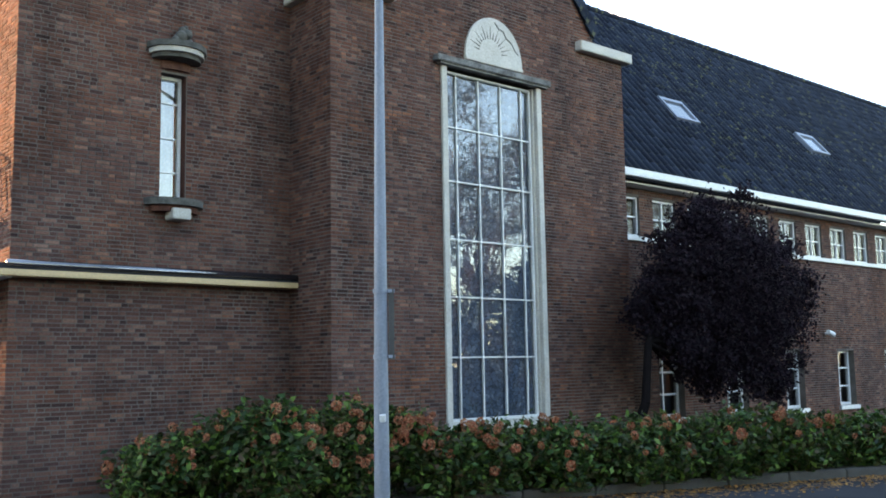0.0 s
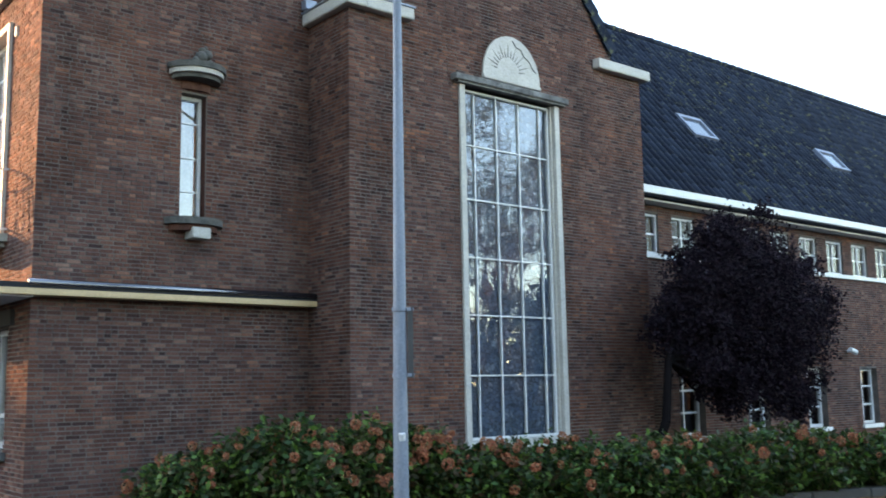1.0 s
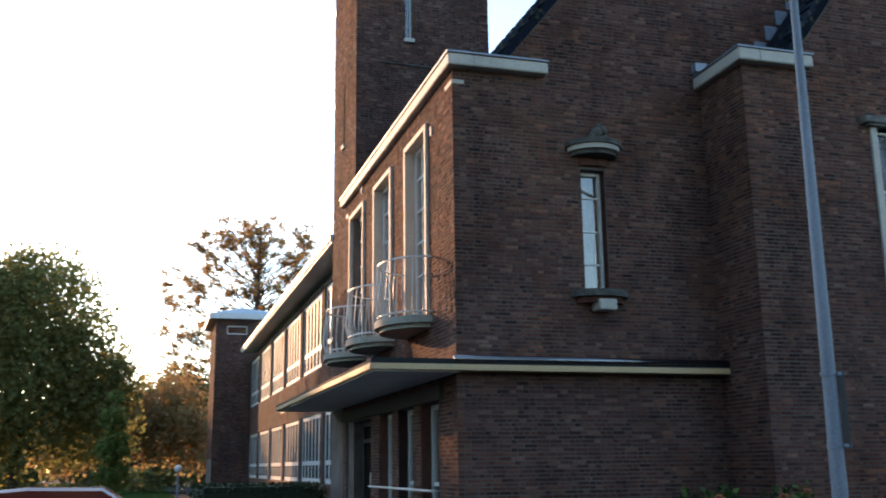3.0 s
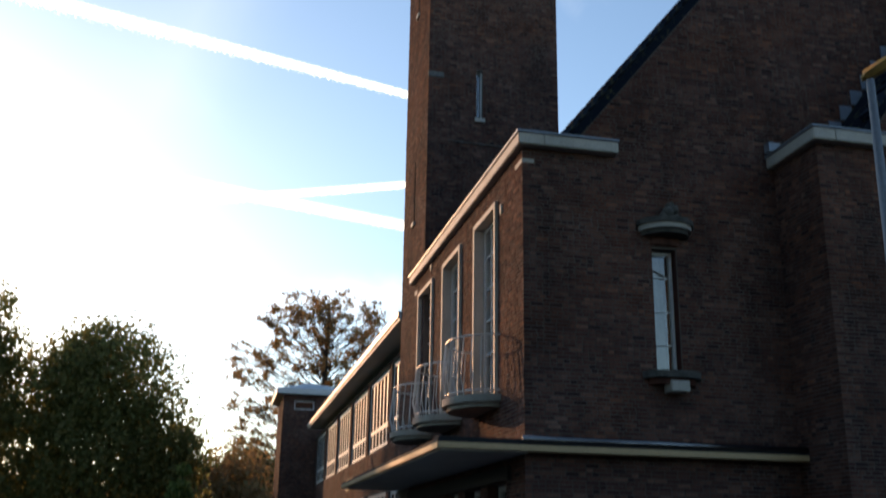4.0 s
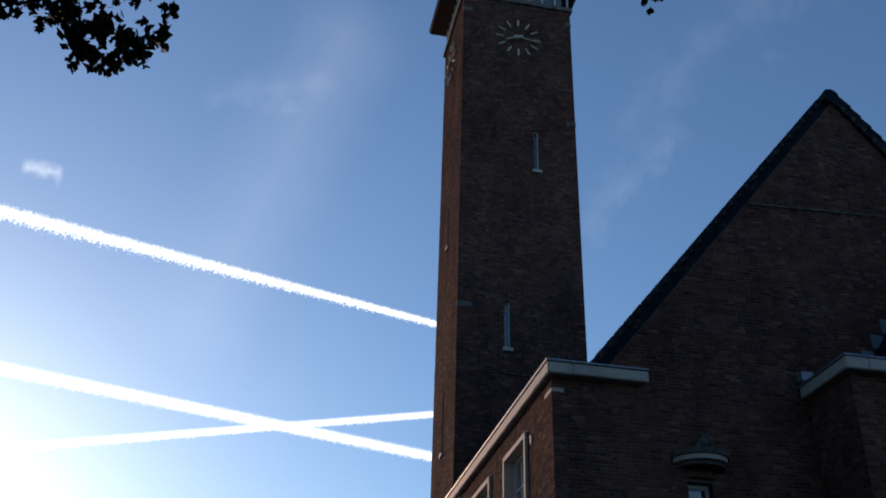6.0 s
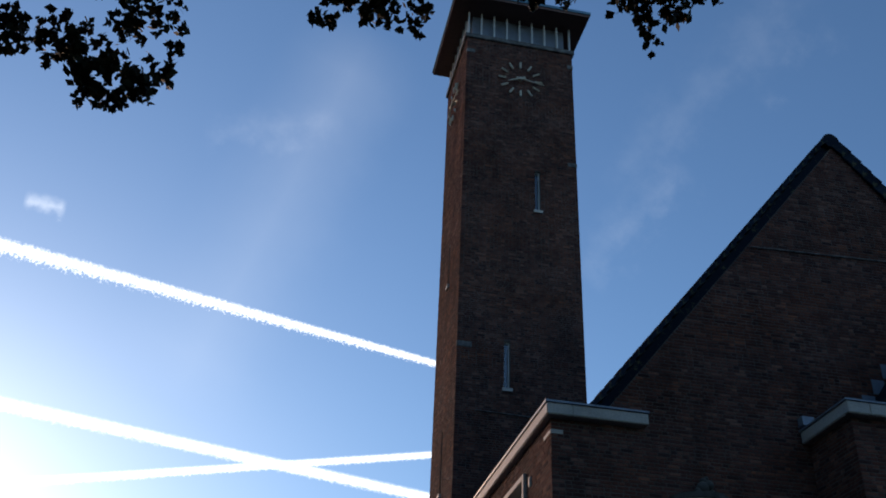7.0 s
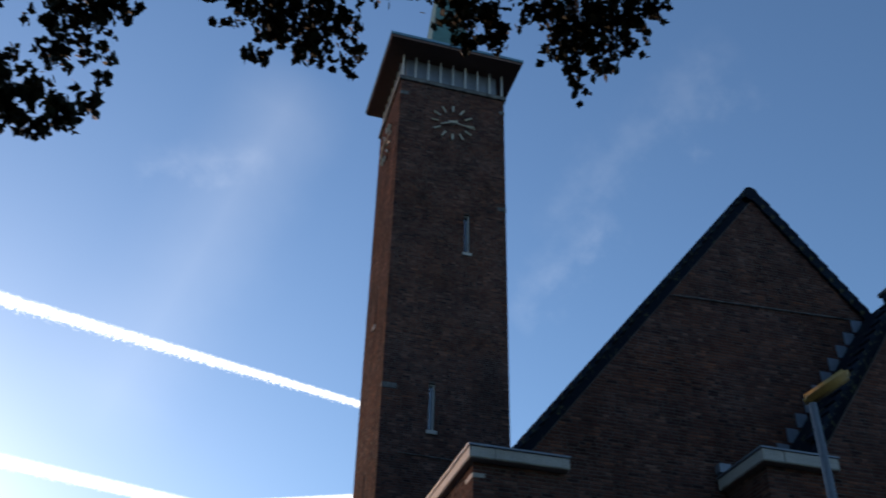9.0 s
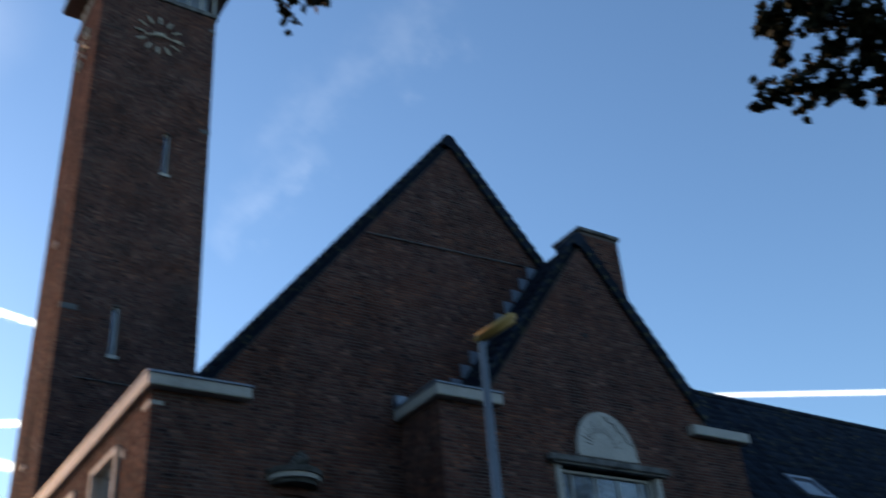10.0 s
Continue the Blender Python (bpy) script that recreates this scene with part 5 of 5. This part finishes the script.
V[:, 2] = np.maximum(V[:, 2], 0.004)
litter = data_part("fallen_leaves", V, F, leaf_material("fallen_yellow_leaves", [(0.30, 0.13, 0.04), (0.36, 0.17, 0.05), (0.18, 0.08, 0.03)], 0.8, 0.1), None)
tagged(litter, "yellow-brown fallen leaves along the kerb", "leaves", "", "stuff")

# ---- contrails and thin cloud, far up in the sky ----
def sky_sheet(name, label, a, b, wa, wb, strength, noise_scale, ragged, cover, seed, soft=0.55):
    """A thin sheet of ice cloud between two directions (azimuth, elevation), wa and wb degrees wide at its ends."""
    R = 3600.0
    pa, pb = Vector(at(*a, R)), Vector(at(*b, R))
    mid_d = ((pa + pb) / 2).normalized()
    side = (pb - pa).cross(mid_d).normalized()
    if side.z < 0:
        side = -side
    ha, hb = R * math.tan(radians(wa / 2)), R * math.tan(radians(wb / 2))
    me = bpy.data.meshes.new(name)
    V, F, UV = [], [], []
    N = 24
    for i in range(N + 1):
        f = i / N
        c, h = pa.lerp(pb, f), ha + (hb - ha) * f
        c = c.normalized() * R
        V += [tuple(c - side * h), tuple(c + side * h)]
    F = [(2 * i, 2 * i + 2, 2 * i + 3, 2 * i + 1) for i in range(N)]
    me.from_pydata(V, [], F)
    uv = me.uv_layers.new(name="sheet")
    ln = (pb - pa).length / (ha + hb)
    for poly in me.polygons:
        for li, vi in zip(poly.loop_indices, poly.vertices):
            uv.data[li].uv = (vi // 2 / N * ln, vi % 2)
    m = bpy.data.materials.new(name)
    m.use_nodes = True
    n, l = m.node_tree.nodes, m.node_tree.links
    n.remove(n["Principled BSDF"])
    tc, mp, nz, sep = (n.new("ShaderNode" + k) for k in ("TexCoord", "Mapping", "TexNoise", "SeparateXYZ"))
    mp.inputs["Location"].default_value = (seed * 3.7, seed * 1.3, seed)
    nz.inputs["Scale"].default_value, nz.inputs["Detail"].default_value, nz.inputs["Roughness"].default_value = noise_scale, 5, 0.6
    l.new(tc.outputs["UV"], mp.inputs[0])
    l.new(mp.outputs[0], nz.inputs["Vector"])
    l.new(tc.outputs["UV"], sep.inputs[0])

    def calc(op, x, y):
        k = n.new("ShaderNodeMath")
        k.operation = op
        for s, v in zip(k.inputs, (x, y)):
            if isinstance(v, (int, float)):
                s.default_value = v
            else:
                l.new(v, s)
        return k.outputs[0]

    dist = calc("MULTIPLY", calc("ABSOLUTE", calc("SUBTRACT", sep.outputs[1], 0.5), 0), 2)
    wob = calc("MULTIPLY", calc("SUBTRACT", nz.outputs[0], 0.5), calc("MULTIPLY", calc("SUBTRACT", 1.55, calc("MULTIPLY", sep.outputs[1], 1.3)), ragged))
    body = calc("SUBTRACT", cover, calc("ADD", dist, wob))
    alpha = n.new("ShaderNodeMapRange")
    alpha.interpolation_type = "SMOOTHSTEP"
    alpha.inputs["From Min"].default_value, alpha.inputs["From Max"].default_value = 0.0, soft
    alpha.inputs["To Max"].default_value = strength
    l.new(body, alpha.inputs["Value"])
    along_ = calc("DIVIDE", sep.outputs[0], ln)
    ends = calc("MULTIPLY", calc("MINIMUM", calc("MULTIPLY", along_, 8), 1), calc("MINIMUM", calc("MULTIPLY", calc("SUBTRACT", 1, along_), 8), 1))
    # The sheet's own glow stands in for sunlight scattered by the ice.
    em, tr, mx = n.new("ShaderNodeEmission"), n.new("ShaderNodeBsdfTransparent"), n.new("ShaderNodeMixShader")
    em.inputs[0].default_value, em.inputs[1].default_value = (1.0, 0.97, 0.93, 1), CLOUD_LIGHT
    l.new(calc("MULTIPLY", alpha.outputs[0], ends), mx.inputs[0])
    l.new(tr.outputs[0], mx.inputs[1])
    l.new(em.outputs[0], mx.inputs[2])
    l.new(mx.outputs[0], n["Material Output"].inputs[0])
    me.materials.append(m)
    ob = new(name, me)
    ob.visible_shadow = False
    return tagged(ob, label, "cloud", "", "structure")


CLOUD_LIGHT = 1.6
sky_sheet("contrail", "broad white contrail with ragged lower edge", (-29.5, 28.0), (16.5, 24.5), 1.75, 0.52, 1.0, 7.0, 1.6, 0.72, 1)
sky_sheet("contrail", "white contrail low in the sky", (-31.5, 20.0), (16.5, 17.2), 1.45, 0.9, 1.0, 5.0, 0.7, 0.75, 2)
sky_sheet("contrail", "white contrail crossing another", (-23.5, 14.0), (16.5, 21.25), 0.95, 0.65, 1.0, 5.0, 0.7, 0.75, 3)
sky_sheet("contrail", "thin distant contrail", (46.5, 20.7), (72.5, 15.3), 0.45, 0.55, 0.6, 2.5, 0.3, 0.8, 4)
sky_sheet("thin_cloud", "soft streak of high cloud", (-6, 22), (4, 45), 13, 10, 0.075, 0.8, 1.0, 0.9, 5, 1.2)
sky_sheet("thin_cloud", "small wisps of cloud", (19.5, 31), (27.5, 37), 6, 5, 0.055, 3.0, 2.2, 0.7, 6, 1.3)
sky_sheet("thin_cloud", "small wisps of cloud", (21.5, 36), (38.5, 45), 7, 8, 0.03, 3.2, 2.6, 0.7, 9, 1.3)
sky_sheet("thin_cloud", "small white puff of cloud", (-17.3, 31.2), (-14.7, 31.4), 2.0, 1.7, 0.34, 1.6, 1.8, 0.7, 7, 1.0)
sky_sheet("thin_cloud", "faint wisps of cloud", (-7.5, 37.4), (2.5, 39.6), 4.0, 4.0, 0.05, 2.4, 2.4, 0.7, 8, 1.3)
sky_sheet("thin_cloud", "soft pale cloud low behind the tower", (-3.5, 13.0), (14.5, 14.5), 6, 5, 0.25, 1.4, 1.6, 0.7, 10, 1.2)

# ---- car, information board and park lamp ----
RED = plain("dull_red_car_paint", (0.13, 0.014, 0.012), 0.15, 0.0, dirt=0.15, relief=0.0)
RUBBER = plain("tyre_rubber", (0.02, 0.02, 0.02), 0.9)
CX, CY, CZ = -1.78, 14.2, 0.06
car = thing("car", "red parked hatchback on the street beside the lawn", "car", (CX, CY + 0.8, 0))


def car_shell(pts, y0, y1, inset, name, material, owner, label=""):
    """A body lofted from a side outline, drawn in towards its flanks."""
    bm = bmesh.new()
    rows = []
    for y, k in ((y0, inset), (y0 + 0.12, 1.0), (y1 - 0.12, 1.0), (y1, inset)):
        rows.append([bm.verts.new((CX + x * (0.97 + 0.03 * k), y, CZ + 0.75 + (z - 0.75) * k)) for x, z in pts])
    n_ = len(pts)
    for a, b in zip(rows, rows[1:]):
        for i in range(n_):
            bm.faces.new([a[i], a[(i + 1) % n_], b[(i + 1) % n_], b[i]])
    bm.faces.new(rows[0]), bm.faces.new(rows[-1])
    return part(name, bm, material, owner, label)


body = car_shell([(-1.95, 0.35), (-1.98, 0.7), (-1.75, 0.86), (-1.0, 0.93), (1.7, 0.92), (1.93, 0.8), (1.96, 0.4), (1.5, 0.25), (-1.6, 0.25)], CY, CY + 1.65, 0.94, "body", RED, car)
cabin = car_shell([(-0.95, 0.92), (-0.3, 1.28), (0.2, 1.32), (1.15, 1.30), (1.72, 0.92)], CY + 0.1, CY + 1.55, 0.93, "cabin", RED, car, "red roof and pillars")
DARKGLASS = mat("dark_car_glass", 0.05)[0]
DARKGLASS.node_tree.nodes["Principled BSDF"].inputs["Base Color"].default_value = (0.02, 0.022, 0.025, 1)
for x0, x1 in ((-0.55, 0.22), (0.30, 1.28)):
    bm = bmesh.new()
    box(bm, CX + x0, CX + x1, CY + 0.085, CY + 0.12, 0.95, 1.20, 0.015)
    part("side_window", bm, DARKGLASS, car, "dark side window")
for x in (-1.25, 1.2):
    for y in (CY + 0.02, CY + 1.45):
        bm = bmesh.new()
        bar(bm, (CX + x, y, 0.30), (CX + x, y + 0.18, 0.30), 0.30, seg=20)
        wheel = part("wheel", bm, RUBBER, car)
        bm = bmesh.new()
        bar(bm, (CX + x, y - 0.01, 0.30), (CX + x, y + 0.02, 0.30), 0.19, seg=16)
        part("rim", bm, STEEL, wheel)
for z, c in ((0.70, 0),):
    bm = bmesh.new()
    box(bm, CX + 1.93, CX + 1.99, CY + 0.1, CY + 0.35, 0.62, 0.78, 0.015)
    part("tail_light", bm, plain("red_lens", (0.4, 0.02, 0.02), 0.2), car)

board = thing("information_board", "white-framed board with an orange panel over pale blue", "sign", (-3.1, 13.0, 0))
for x in (-3.56, -2.72):
    bm = bmesh.new()
    box(bm, x - 0.04, x + 0.04, 12.96, 13.04, 0, 2.54, 0.008)
    part("post", bm, STEEL, board)
bm = bmesh.new()
box(bm, -3.52, -2.76, 12.98, 13.02, 0.9, 2.52)
part("panel", bm, WHITE, board)
bm = bmesh.new()
box(bm, -3.50, -2.78, 12.972, 12.979, 2.20, 2.47)
part("poster", bm, plain("orange_print", (0.35, 0.16, 0.04), 0.5, dirt=0.7, scale=6), board, "orange-brown picture strip")
bm = bmesh.new()
box(bm, -3.50, -2.78, 12.972, 12.979, 0.95, 2.18)
part("poster", bm, plain("pale_blue_print", (0.42, 0.55, 0.68), 0.4, dirt=0.2), board, "pale blue poster")
parklamp = thing("park_lamp", "small white park lamp on a thin post", "lamp", (0.85, 32, 0))
bm = bmesh.new()
bar(bm, (0.85, 32, 0), (0.85, 32, 1.5), 0.035, seg=8)
part("post", bm, STEEL, parklamp)
bm = bmesh.new()
bmesh.ops.create_uvsphere(bm, u_segments=12, v_segments=8, radius=0.12, matrix=Matrix.Translation((0.85, 32, 1.6)))
part("globe", bm, WHITE, parklamp, smooth=True)
